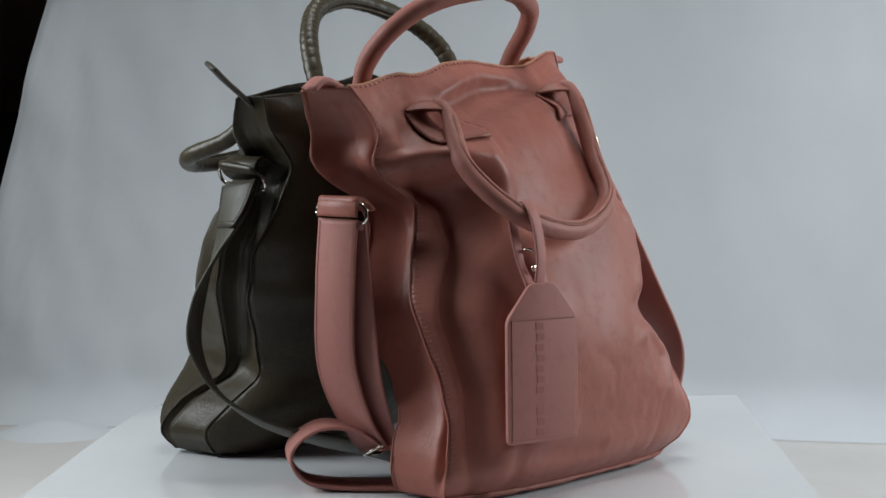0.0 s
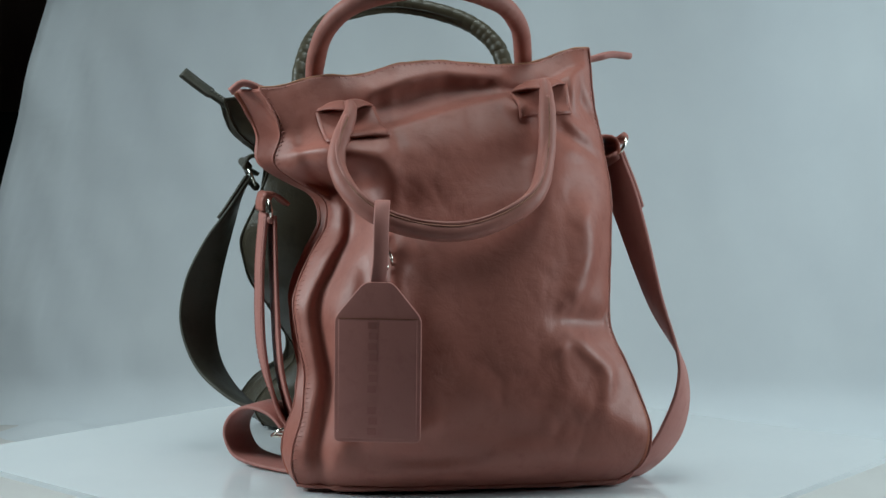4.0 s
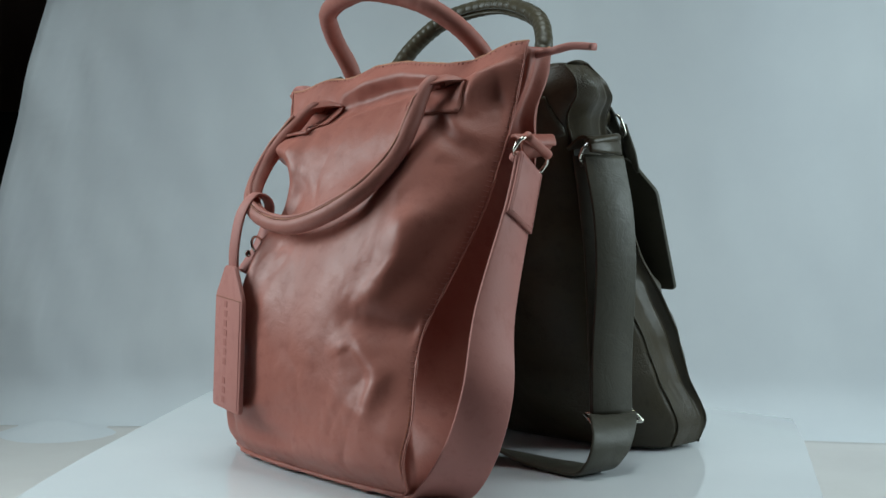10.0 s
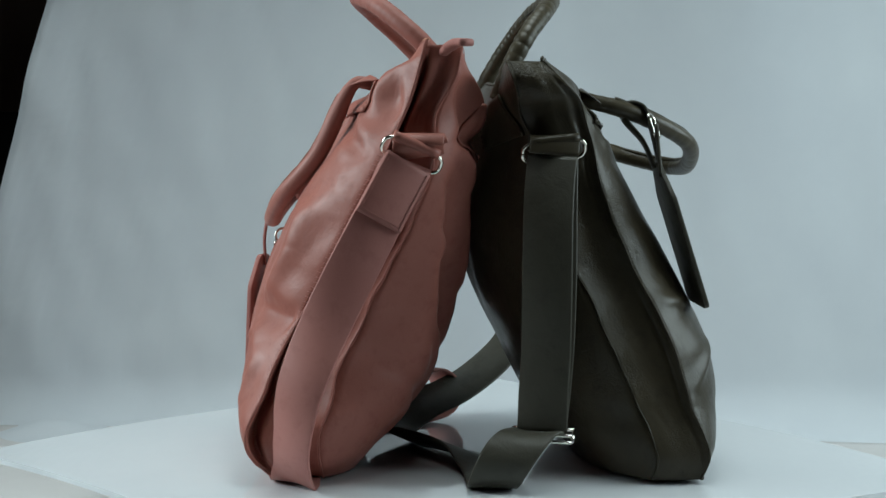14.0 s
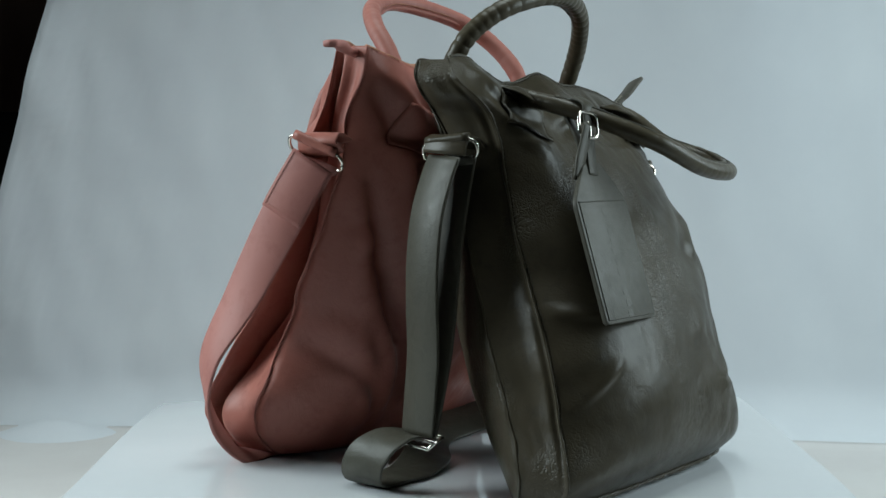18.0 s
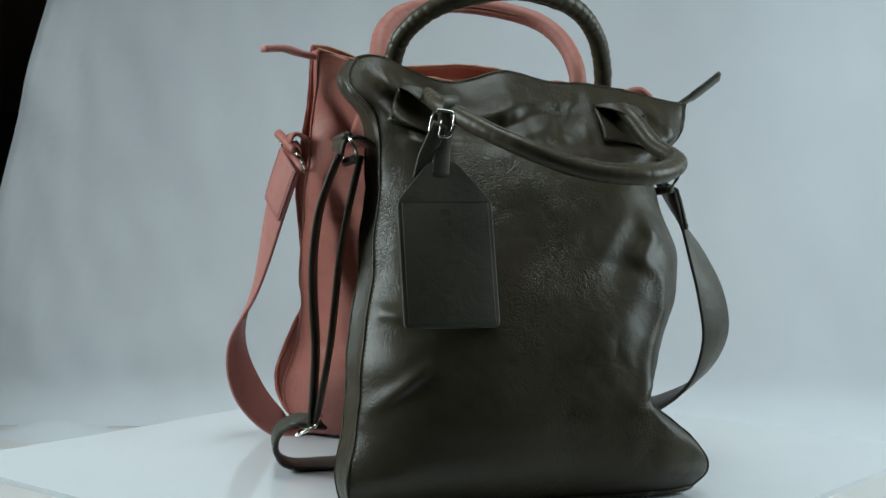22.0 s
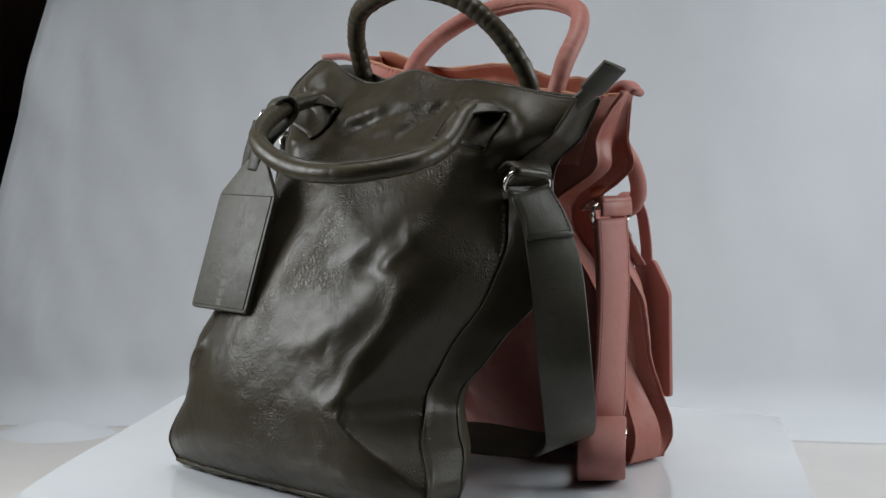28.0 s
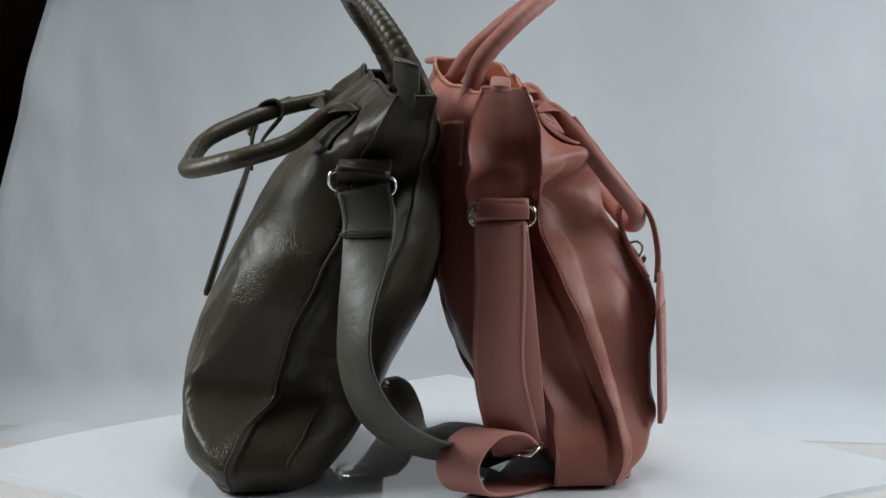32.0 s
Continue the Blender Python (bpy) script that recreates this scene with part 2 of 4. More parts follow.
bm = bmesh.new()
grid(bm, sweep_point, 150, 150)
cloth = link_mesh("backdrop", bm, CLOTH)
tagged(cloth, "white cloth backdrop hanging behind and over the table", "backdrop", kind="structure")
sol = cloth.modifiers.new("thickness", "SOLIDIFY")
sol.thickness, sol.offset = 0.002, -1


def sheet_point(a, b):
    """A second sheet on the table: its back edge runs a little askew."""
    x = -0.62 + 1.72 * a
    back = 0.520 - 0.10 * smooth01((a - 0.3) / 0.6)
    y = -0.57 + (back + 0.57) * b
    lift = 0.0035 + 0.003 * smooth01((b - 0.97) / 0.03) + 0.0012 * (noise.noise(Vector((x * 7, y * 7, 4.4))) + 0.5 * noise.noise(Vector((x * 22, y * 15, 9.1))))
    return (x, y, TABLE_Z + 0.004 + lift)


bm = bmesh.new()
grid(bm, sheet_point, 110, 80)
sheet_ob = link_mesh("table_cover", bm, SHEET)
tagged(sheet_ob, "off-white sheet lying on the table under the board", "table cover", kind="structure")
sol = sheet_ob.modifiers.new("thickness", "SOLIDIFY")
sol.thickness, sol.offset = 0.0015, -1

bm = bmesh.new()
box(bm, (2.0, 1.16, 0.03), pose(0.25, 0.0, TABLE_Z - 0.022), 0.003)
tagged(link_mesh("table_top", bm, GREY, False), "plain table under the white cloth", "table", kind="structure")
bm = bmesh.new()
box(bm, (1.5, 0.8, 0.675), pose(0.25, 0.0, TABLE_Z - 0.039 - 0.3375), 0.004)
tagged(link_mesh("table_base", bm, GREY, False), "plain closed base of the table", "table", kind="structure")


def wall(name, size, place, mat, label):
    b = bmesh.new()
    box(b, size, pose(*place))
    return tagged(link_mesh(name, b, mat, False), label, "wall", kind="structure")


wall("wall_north", (6.0, 0.1, 3.6), (0, 2.0, 1.0), DARK, "dark brown wall behind the backdrop")
wall("wall_south", (6.0, 0.1, 3.6), (0, -3.05, 1.0), ROOM, "plain painted wall")
wall("wall_west", (0.1, 5.0, 3.6), (-3.05, -0.5, 1.0), ROOM, "plain painted wall")
wall("wall_east", (0.1, 5.0, 3.6), (3.05, -0.5, 1.0), ROOM, "plain painted wall")
wall("ceiling", (6.2, 5.2, 0.1), (0, -0.5, 2.85), ROOM, "plain painted ceiling")
wall("floor", (6.2, 5.2, 0.1), (0, -0.5, -0.85), ROOM, "plain floor")

bm = bmesh.new()
box(bm, (1.2, 0.5, 1.14), pose(-1.33, 1.55, -0.23), 0.004)
tagged(link_mesh("dark_cabinet", bm, BLACK, False), "black cabinet standing in the dark behind the cloth", "cabinet")

# ---- the turning board ----
U_ANGLE = 52.6
turning = []

board = thing("turntable_board", pose(0, 0, -0.006), "glossy white square display board with slightly drooping corners", "turntable")
CORNERS = ((0.341, 0.332, 0.004), (-0.340, 0.362, -0.017), (-0.365, -0.319, 0.0), (0.316, -0.353, -0.012))


def board_point(a, b, down):
    """A point of the sheet: straight edges, corners that droop or lift a little."""
    p = [Vector((c[0], c[1], 0.0)) for c in CORNERS]
    q = p[2].lerp(p[3], a).lerp(p[1].lerp(p[0], a), b)
    u, w = 2 * a - 1, 2 * b - 1
    k = {(1, 1): 0, (0, 1): 1, (0, 0): 2, (1, 0): 3}[(int(u > 0), int(w > 0))]
    q.z = CORNERS[k][2] * (abs(u * w)) ** 2.2 - down + 0.006
    return q


bm = bmesh.new()
N = 40
top = grid(bm, lambda a, b: board_point(a, b, 0.0), N, N)
low = grid(bm, lambda a, b: board_point(a, b, 0.005), N, N, flip=True)
for line in ([(i, 0) for i in range(N + 1)], [(N, i) for i in range(N + 1)], [(i, N) for i in range(N, -1, -1)], [(0, i) for i in range(N, -1, -1)]):
    for (i0, j0), (i1, j1) in zip(line, line[1:]):
        bm.faces.new((top[i0][j0], low[i0][j0], low[i1][j1], top[i1][j1]))
sheet = part("board", bm, BOARD, board, "glossy white laminated board", smooth=False)
bm = bmesh.new()
bmesh.ops.create_cone(bm, cap_ends=True, segments=64, radius1=0.15, radius2=0.15, depth=0.073, matrix=pose(0, 0, -0.0415))
part("turntable_base", bm, GREY, board, "round grey turntable drum", smooth=False)
turning.append(board)


# ---- the bags ----
def stroke_height(strokes, x, z):
    """Sum of soft ridges and valleys: each runs from one point to another with a width and a height."""
    h = 0.0
    for x0, z0, x1, z1, w, height in strokes:
        dx, dz = x1 - x0, z1 - z0
        ll = dx * dx + dz * dz
        t = ((x - x0) * dx + (z - z0) * dz) / ll if ll else 0.0
        tc = min(max(t, 0.0), 1.0)
        px, pz = x - x0 - tc * dx, z - z0 - tc * dz
        d2 = (px * px + pz * pz) / (w * w)
        if d2 < 9:
            h += height * math.exp(-d2) * (1 - 0.5 * (2 * tc - 1) ** 2)
    return h


def bag_surface(s):
    """Functions that place a point of each panel of a soft bag, from its seam lines and profiles."""
    def edge(side, v):
        wiggle = s["wiggle"] * noise.noise(Vector((v * 11, side * 3.7, s["seed"]))) * smooth01(v * 8) * smooth01((1 - v) * 8)
        return (s["left"](v) if side < 0 else s["right"](v)) + wiggle

    def across(a, v):
        return edge(-1, v) + (edge(1, v) - edge(-1, v)) * a

    def across_back(a, v):
        return across(a, v) + a ** 3 * s["flare"](v) + (1 - a) ** 3 * s["flare_left"](v)

    def seam(which, a, v):
        l, r = s[which + "_left"](v), s[which + "_right"](v)
        wave = (0.7 * s["wiggle"] if which == "front" else s["back_wave"]) * noise.noise(Vector((v * 13, a * 5.1, s["seed"] + 3))) * smooth01(v * 8) * smooth01((1 - v) * 8)
        return l + (r - l) * a + wave

    def rough_cloth(x, z, k, amount):
        """Soft swells with sharp little creases in some places."""
        swell = s["swell"] * noise.noise(Vector((x * 13, z * 11, k)))
        where = smooth01(0.5 + 1.5 * noise.noise(Vector((x * 9, z * 8, k + 15))))
        crease = abs(noise.noise(Vector((x * 26 + 0.8 * swell, z * 21, k + 4)))) - 0.2
        fine = abs(noise.noise(Vector((x * 62, z * 50, k + 8)))) - 0.2
        return amount * (swell + where * (s["crease"] * crease + 0.22 * fine))

    def front(a, v, out=0.0):
        x, u = across(a, v), 2 * a - 1
        z = v * s["rim"](x)
        bulge = (1 - abs(u) ** (s["square_left"] if u < 0 else s["square_right"](v))) ** 0.85
        if u > 0 and s["crest_mix"](v) > 0:
            # a sharp fold: full up to the crest, then a hollow facet down to the seam
            at, high = s["crest_at"](v), s["crest_out"](v)
            fold = 1 - (1 - high) * (u / at) ** 4 if u < at else high * (max(1 - u, 0.0) / (1 - at)) ** 1.25
            bulge += (fold - bulge) * s["crest_mix"](v)
        y0 = seam("front", a, v)
        y = y0 + (s["front"](v) + s["front_tilt"] * u * (1 - v * v) - y0) * bulge
        rim = smooth01((1 - abs(u)) * 7)
        h = stroke_height(s["front_strokes"], x, z) * smooth01((1 - abs(u)) * 16) * smooth01((1 - v) * 14)
        h += rough_cloth(x, z, s["seed"], s["rumple"]) * rim * smooth01((1 - v) * 9) * smooth01(v * 14)
        h += s["pleat"] * (noise.noise(Vector((x * 42 + 1.5 * noise.noise(Vector((x * 12, z * 14, 2.0))), z * 13, s["seed"] + 31))) + 0.4 * noise.noise(Vector((x * 95, z * 22, s["seed"] + 37)))) * smooth01((v - 0.74) / 0.12) * smooth01((1 - v) * 22) * rim
        for place, deep, wide in s["grooves"]:
            h -= deep(z) * math.exp(-((x - place(z)) / wide) ** 2) * smooth01((1 - abs(u)) * 16)
        ledge = s["ledge"](x)
        h += s["ledge_depth"] * smooth01((ledge - z) / 0.006 + 0.5) * smooth01((z - ledge + 0.08) / 0.07) * smooth01((1 - abs(u)) * 4)
        z += s["ripple"] * noise.noise(Vector((x * 18, 3.3, s["seed"]))) * smooth01((v - 0.85) / 0.15)
        return Vector((x, y - h - out, z))

    def back(a, v, out=0.0):
        x, u = across_back(a, v), 2 * a - 1
        z = v * (s["rim"](x) - s["back_drop"] * (1 - u * u))
        bulge = (1 - abs(u) ** (s["square_left"] if u < 0 else s["square_back"])) ** 0.85
        y0 = seam("back", a, v)
        y = y0 + (s["back"](v) - y0) * bulge
        rim = smooth01((1 - abs(u)) * 7) * smooth01((1 - v) * 9) * smooth01(v * 14)
        h = stroke_height(s["back_strokes"], x, z) * smooth01((1 - abs(u)) * 14) + rough_cloth(x, z, s["seed"] + 20, s["rumple"] * s["back_rumple"]) * rim
        return Vector((x, y + h + out, z))

    def side(which, b, v, out=0.0):
        x = edge(which, v)
        z = v * s["rim"](x)
        a = 0.0 if which < 0 else 1.0
        y0, y1 = seam("front", a, v), seam("back", a, v)
        tuck = s["tuck_left" if which < 0 else "tuck"]
        k = 0.8 * tuck(v) * (1 - abs(2 * b - 1) ** 1.35)
        k += s["valley" if which > 0 else "valley_left"](v) * math.sin(math.pi * b ** 0.7)
        k += 0.16 * tuck(v) * math.sin(3 * math.pi * b + 4 * (v - 0.8) + 3.0 * noise.noise(Vector((v * 6, which * 1.3, s["seed"] + 9)))) * smooth01((v - 0.6) / 0.15)
        k += s["slit" if which < 0 else "slit_right"] * math.exp(-((b - 0.12) / 0.07) ** 2) * smooth01(0.8 + 1.6 * noise.noise(Vector((v * 5, which * 2.1, s["seed"])))) * smooth01(v * 9) * smooth01((1 - v) * 9)
        h = rough_cloth(b * 0.07, z, s["seed"] + which * 7, s["rumple"] * 0.5) * math.sin(math.pi * b) * smooth01((1 - v) * 9)
        if which > 0:
            x += s["flare"](v) * b
        else:
            x += s["flare_left"](v) * b
        return Vector((x - which * (k - h - out), y0 + (y1 - y0) * b, z))

    def base(a, b):
        f, k = front(a, 0.0), back(a, 0.0)
        p = f.lerp(k, b)
        p.z = 0.0
        return p

    return front, back, side, base


def on_back(s, back, x, z):
    """The same for the back panel: face to +y."""
    v = z / s["rim"](x)
    a = (x - s["left"](v)) / (s["right"](v) - s["left"](v))
    p = back(a, v) + Vector((0, 0, s["lift"]))
    dx = (back(a - 0.06, v) - back(a + 0.06, v)).normalized()
    dz = (back(a, min(v + 0.05, 1)) - back(a, v - 0.05)).normalized()
    n = dz.cross(dx).normalized()
    return Matrix.Translation(p) @ Matrix((dx, n, dx.cross(n))).transposed().to_4x4()


def on_front(s, front, x, z):
    """Where the front panel has this x and height, as a pose: face to -y, up along the panel."""
    v = z / s["rim"](x)
    a = (x - s["left"](v)) / (s["right"](v) - s["left"](v))
    p = front(a, v) + Vector((0, 0, s["lift"]))
    dx = (front(a + 0.06, v) - front(a - 0.06, v)).normalized()
    dz = (front(a, min(v + 0.05, 1)) - front(a, v - 0.05)).normalized()
    n = dz.cross(dx).normalized()
    m = Matrix((dx, n, dx.cross(n))).transposed()
    return Matrix.Translation(p) @ m.to_4x4()


def bag_body(bag, s, skin, gusset, lining, thread, edge):
    front, back, side, base = bag_surface(s)
    lift = Vector((0, 0, s["lift"]))
    panels = []
    bm = bmesh.new()
    grid(bm, lambda a, v: front(a, v) + lift, 150, 180)
    panels.append(part("front_panel", bm, (skin, lining), bag))
    bm = bmesh.new()
    grid(bm, lambda a, v: back(a, v) + lift, 110, 130, flip=True)
    panels.append(part("back_panel", bm, (skin, lining), bag))
    for which in (-1, 1):
        bm = bmesh.new()
        grid(bm, lambda b, v: side(which, b, v) + lift, 36, 150, flip=which > 0)
        bmesh.ops.reverse_faces(bm, faces=bm.faces[:])
        panels.append(part("side_gusset", bm, (gusset, lining), bag, "smooth leather side band between two piped seams"))
    bm = bmesh.new()
    grid(bm, lambda a, b: base(a, b) + lift, 40, 10, flip=True)
    panels.append(part("base_panel", bm, (skin, lining), bag))
    for ob in panels:
        m = ob.modifiers.new("thickness", "SOLIDIFY")
        m.thickness, m.offset, m.material_offset = 0.0022, -1, 1
    # turned seams with their overcast thread
    vs = np.linspace(0, 1, 40)
    for name, line in (
        ("seam", [front(0, v, 0.0006) + lift for v in vs]), ("seam", [front(1, v, 0.0006) + lift for v in vs]),
        ("seam", [back(0, v, 0.0006) + lift for v in vs]), ("seam", [back(1, v, 0.0006) + lift for v in vs]),
        ("base_seam", [front(a, 0.004, 0.0012) + lift for a in vs]),
    ):
        bm = bmesh.new()
        tube(bm, line, 0.0022 if name == "base_seam" else 0.0010, n=160, seg=7, wobble=0.7)
        part(name, bm, skin, bag)
    for f in (front, back):
        bm = bmesh.new()
        tube(bm, [f(a, 1.0, -0.0011) + lift for a in vs], 0.0013, n=140, seg=8, wobble=0.6)
        part("rim", bm, edge, bag, "raw cut leather edge")
    bm = bmesh.new()
    for a, b in ((0.001, s["tick"]), (0.999, 1 - s["tick"])):
        for v in np.linspace(0.04, 0.97, 84):
            thread_tick(bm, front(a, v, 0.0008) + lift, front(b, v + 0.003, 0.0006) + lift)
    for f in (front, back):
        for a in np.linspace(0.02, 0.98, 56):
            thread_tick(bm, f(a, 0.999, 0.0008) + lift, f(a + 0.002, 1 - 0.6 * s["tick"], 0.0006) + lift)
    tagged(part("stitching", bm, thread, bag), kind="stuff")
    # the zip between the two rims
    bm = bmesh.new()
    grid(bm, lambda a, b: (front(0.02 + 0.96 * a, 0.955).lerp(back(0.02 + 0.96 * a, 0.955), 0.06 + 0.88 * b) + lift), 40, 4, flip=True)
    part("zip_tape", bm, lining, bag)
    bm = bmesh.new()
    for i in range(90):
        a = 0.03 + 0.94 * i / 89
        c = front(a, 0.962).lerp(back(a, 0.962), 0.5) + lift
        box(bm, (0.0016, 0.005, 0.0018), Matrix.Translation(c))
    tagged(part("zip_teeth", bm, ZIP, bag, smooth=False), kind="stuff")
    return front, back


def handle(bag, points, r, skin, thread, seam_up, ribs=0.0, pinch=0.4):
    bm = bmesh.new()

    def girth(t):
        wave = abs(math.sin(118 * t + 2.2 * math.sin(9 * t) + 1.4 * math.sin(23 * t + 1)))
        crease = ribs * (1 - wave ** 0.6) * (0.55 + 0.9 * abs(noise.noise(Vector((t * 31, r * 300, 1.7)))))
        return r * (1 - crease) * (1 - pinch * (1 - smooth01(min(t, 1 - t) / 0.13)))
    tube(bm, points, girth, n=360, seg=16, wobble=0.03)
    ob = part("handle", bm, skin, bag)
    pts = spline(points, 90)
    off = Vector(seam_up)
    line = [Vector(p) + off for p in pts[8:-8]]
    bm = bmesh.new()
    tube(bm, line, 0.0021, n=120, seg=6, wobble=0.4)
    part("handle_seam", bm, skin, ob)
    bm = bmesh.new()
    beside = off + Vector((0.0, -0.0045, 0.0) if off.z > 0 else (0.0, 0.004, 0.003))
    beside = beside.normalized() * r * 1.01 - off
    tube(bm, [p + beside for p in line], 0.0009, n=160, seg=5, wobble=0.8)
    part("seam_thread", bm, thread, ob)
    return ob


def tab_tip(place):
    """Where a handle leaves its tab, and the next point on its way."""
    return [tuple(place @ Vector(p)) for p in ((0, -0.008, 0.006), (0, -0.017, -0.012))]


def on_panel(s, panel, p):
    """The point of a panel at the x and height of p."""
    z = p.z - s["lift"]
    v = min(z / s["rim"](p.x), 0.995)
    a = (p.x - s["left"](v)) / (s["right"](v) - s["left"](v))
    return panel(min(max(a, 0.01), 0.99), v) + Vector((0, 0, s["lift"]))


def handle_tab(bag, s, panel, place, skin, thread, wings=True):
    """A leather patch stitched to the panel; two folded wings run from its upper corners to the handle's end."""
    w, low, top = 0.027, -0.031, 0.008
    outward = place.to_3x3() @ Vector((0, -1, 0))

    def lie(x, z, off):
        return on_panel(s, panel, place @ Vector((x, 0, z))) + outward * off

    def face(a, b):
        x, z = w * (2 * a - 1), low + (top - low) * b
        return lie(x, z + 0.0015 * math.sin(4 * a), 0.0022 + 0.0008 * math.sin(3 * a + 5 * b))
    bm = bmesh.new()
    grid(bm, face, 14, 10)
    bmesh.ops.recalc_face_normals(bm, faces=bm.faces[:])
    tab = part("handle_tab", bm, skin, bag)
    m = tab.modifiers.new("thickness", "SOLIDIFY")
    m.thickness, m.offset = 0.0018, 0
    for k in (-1, 1) if wings else ():
        corner = place.inverted() @ lie(k * (w - 0.001), top, 0.003)
        tip, chin = Vector((k * 0.001, -0.015, top - 0.003)), Vector((k * 0.004, -0.019, -0.012))

        def wing(a, b):
            # from the corner along the top edge to the tip; b runs down to the chin
            edge = corner.lerp(tip, a)
            under = corner.lerp(chin, a)
            p = edge.lerp(under, b)
            return place @ (p + Vector((0, -0.002 * math.sin(math.pi * a), 0.002 * math.sin(math.pi * a) * (1 - b))))

        def roof(a, b):
            p = place.inverted() @ wing(a, 0.0)
            back = place.inverted() @ lie(p.x, p.z, 0.001)
            return place @ (p.lerp(back, b) + Vector((0, 0, 0.002 * math.sin(math.pi * b))))
        bm = bmesh.new()
        grid(bm, wing, 10, 6)
        grid(bm, roof, 10, 4)
        bmesh.ops.remove_doubles(bm, verts=bm.verts[:], dist=0.0001)
        bmesh.ops.recalc_face_normals(bm, faces=bm.faces[:])
        fold = part("tab_wing", bm, skin, tab)
        m = fold.modifiers.new("thickness", "SOLIDIFY")
        m.thickness, m.offset = 0.0016, 0
    bm = bmesh.new()
    for k in range(9):
        x = -w + 0.003 + (2 * w - 0.006) * k / 8
        thread_tick(bm, lie(x, low + 0.002, 0.0042), lie(x + 0.003, low + 0.002, 0.0042))
    for k in range(4):
        for x in (-w + 0.002, w - 0.002):
            z = low + 0.003 + 0.005 * k
            thread_tick(bm, lie(x, z, 0.0042), lie(x, z + 0.003, 0.0042))
    tagged(part("tab_stitching", bm, thread, tab), kind="stuff")
    return tab


def luggage_tag(bag, m, w, h, top, skin, edge_mat, marks, mark_skin, proud=0.0004):
    """A flat tag with a tapered top, a window panel and pressed marks; m puts its hole at the origin, face to -y."""
    t = 0.0045
    raw = [(-w / 2, -top - h), (w / 2, -top - h), (w / 2, -top), (0.012, 0.006), (-0.012, 0.006), (-w / 2, -top)]
    out = []
    for i, (x, z) in enumerate(raw):
        c, a, b = Vector((x, z)), Vector(raw[i - 1]), Vector(raw[(i + 1) % 6])
        p, q = c + (a - c).normalized() * 0.005, c + (b - c).normalized() * 0.005
        out += [tuple(p.lerp(c, k).lerp(c.lerp(q, k), k)) for k in (0.0, 0.33, 0.67, 1.0)]
    bm = bmesh.new()
    fr = [bm.verts.new((x, -t / 2, z)) for x, z in out]
    bk = [bm.verts.new((x, t / 2, z)) for x, z in out]
    bm.faces.new(fr)
    bm.faces.new(bk[::-1])
    n = len(out)
    for i in range(n):
        bm.faces.new((fr[i], bk[i], bk[(i + 1) % n], fr[(i + 1) % n]))
    bmesh.ops.recalc_face_normals(bm, faces=bm.faces[:])
    bmesh.ops.bevel(bm, geom=bm.edges[:], offset=0.0009, segments=2, affect="EDGES", profile=0.6)
    bmesh.ops.transform(bm, matrix=m, verts=bm.verts[:])
    tag = part("luggage_tag", bm, skin, bag, "flat leather luggage tag with a tapered top")
    bm = bmesh.new()
    box(bm, (w - 0.007, 0.0016, h - 0.004), m @ pose(0, -t / 2, -top - h / 2 + 0.001), 0.0006)
    part("tag_pocket", bm, skin, tag)
    bm = bmesh.new()
    box(bm, (w - 0.007, 0.0012, 0.0009), m @ pose(0, -t / 2 - 0.0003, -top - 0.0006))
    part("pocket_slot", bm, edge_mat, tag, smooth=False)
    for x, z, a, b in marks:
        bm = bmesh.new()
        box(bm, (a, 0.0006, b), m @ pose(x, -t / 2 - 0.0005 - proud, -top - z))
        part("pressed_mark", bm, mark_skin, tag, smooth=False)
    return tag


def strap_ring(parent, centre, along, up, loop_skin, strap_skin, w=0.056, h=0.021):
    """A wire loop; a leather tab is rolled over its upper bar and the strap round its lower bar."""
    c, a, z = Vector(centre), Vector(along).normalized(), Vector(up).normalized()
    pts = []
    for k in range(41):
        u = 2 * math.pi * k / 40
        x, y = math.cos(u), math.sin(u)
        pts.append(c + a * (w / 2 * math.copysign(abs(x) ** 0.55, x)) + z * (h / 2 * math.copysign(abs(y) ** 0.7, y)))
    bm = bmesh.new()
    tube(bm, pts, 0.0017, n=120, seg=8)
    metal = part("metal_ring", bm, STEEL, parent, "shiny nickel ring")
    for name, side, r, skin in (("loop_roll", 0.5, 0.0044, loop_skin), ("strap_roll", -0.5, 0.0040, strap_skin)):
        bm = bmesh.new()
        tube(bm, [c + z * h * side - a * 0.0218, c + z * h * side, c + z * h * side + a * 0.0218], r, n=8, seg=14, wobble=0.05)
        part(name, bm, skin, parent)
    return metal


def slider(parent, m, w=0.048, h=0.016):
    """A three-bar metal slider."""
    bm = bmesh.new()
    r = 0.0015
    for a, b in (((-w / 2, 0, -h / 2), (w / 2, 0, -h / 2)), ((-w / 2, 0, h / 2), (w / 2, 0, h / 2)), ((-w / 2, 0, -h / 2), (-w / 2, 0, h / 2)), ((w / 2, 0, -h / 2), (w / 2, 0, h / 2)), ((-w / 2, 0, 0), (w / 2, 0, 0))):
        tube(bm, [m @ Vector(a), m @ Vector(b)], r, n=2, seg=8)
    return part("slider", bm, STEEL, parent, "shiny nickel strap slider")


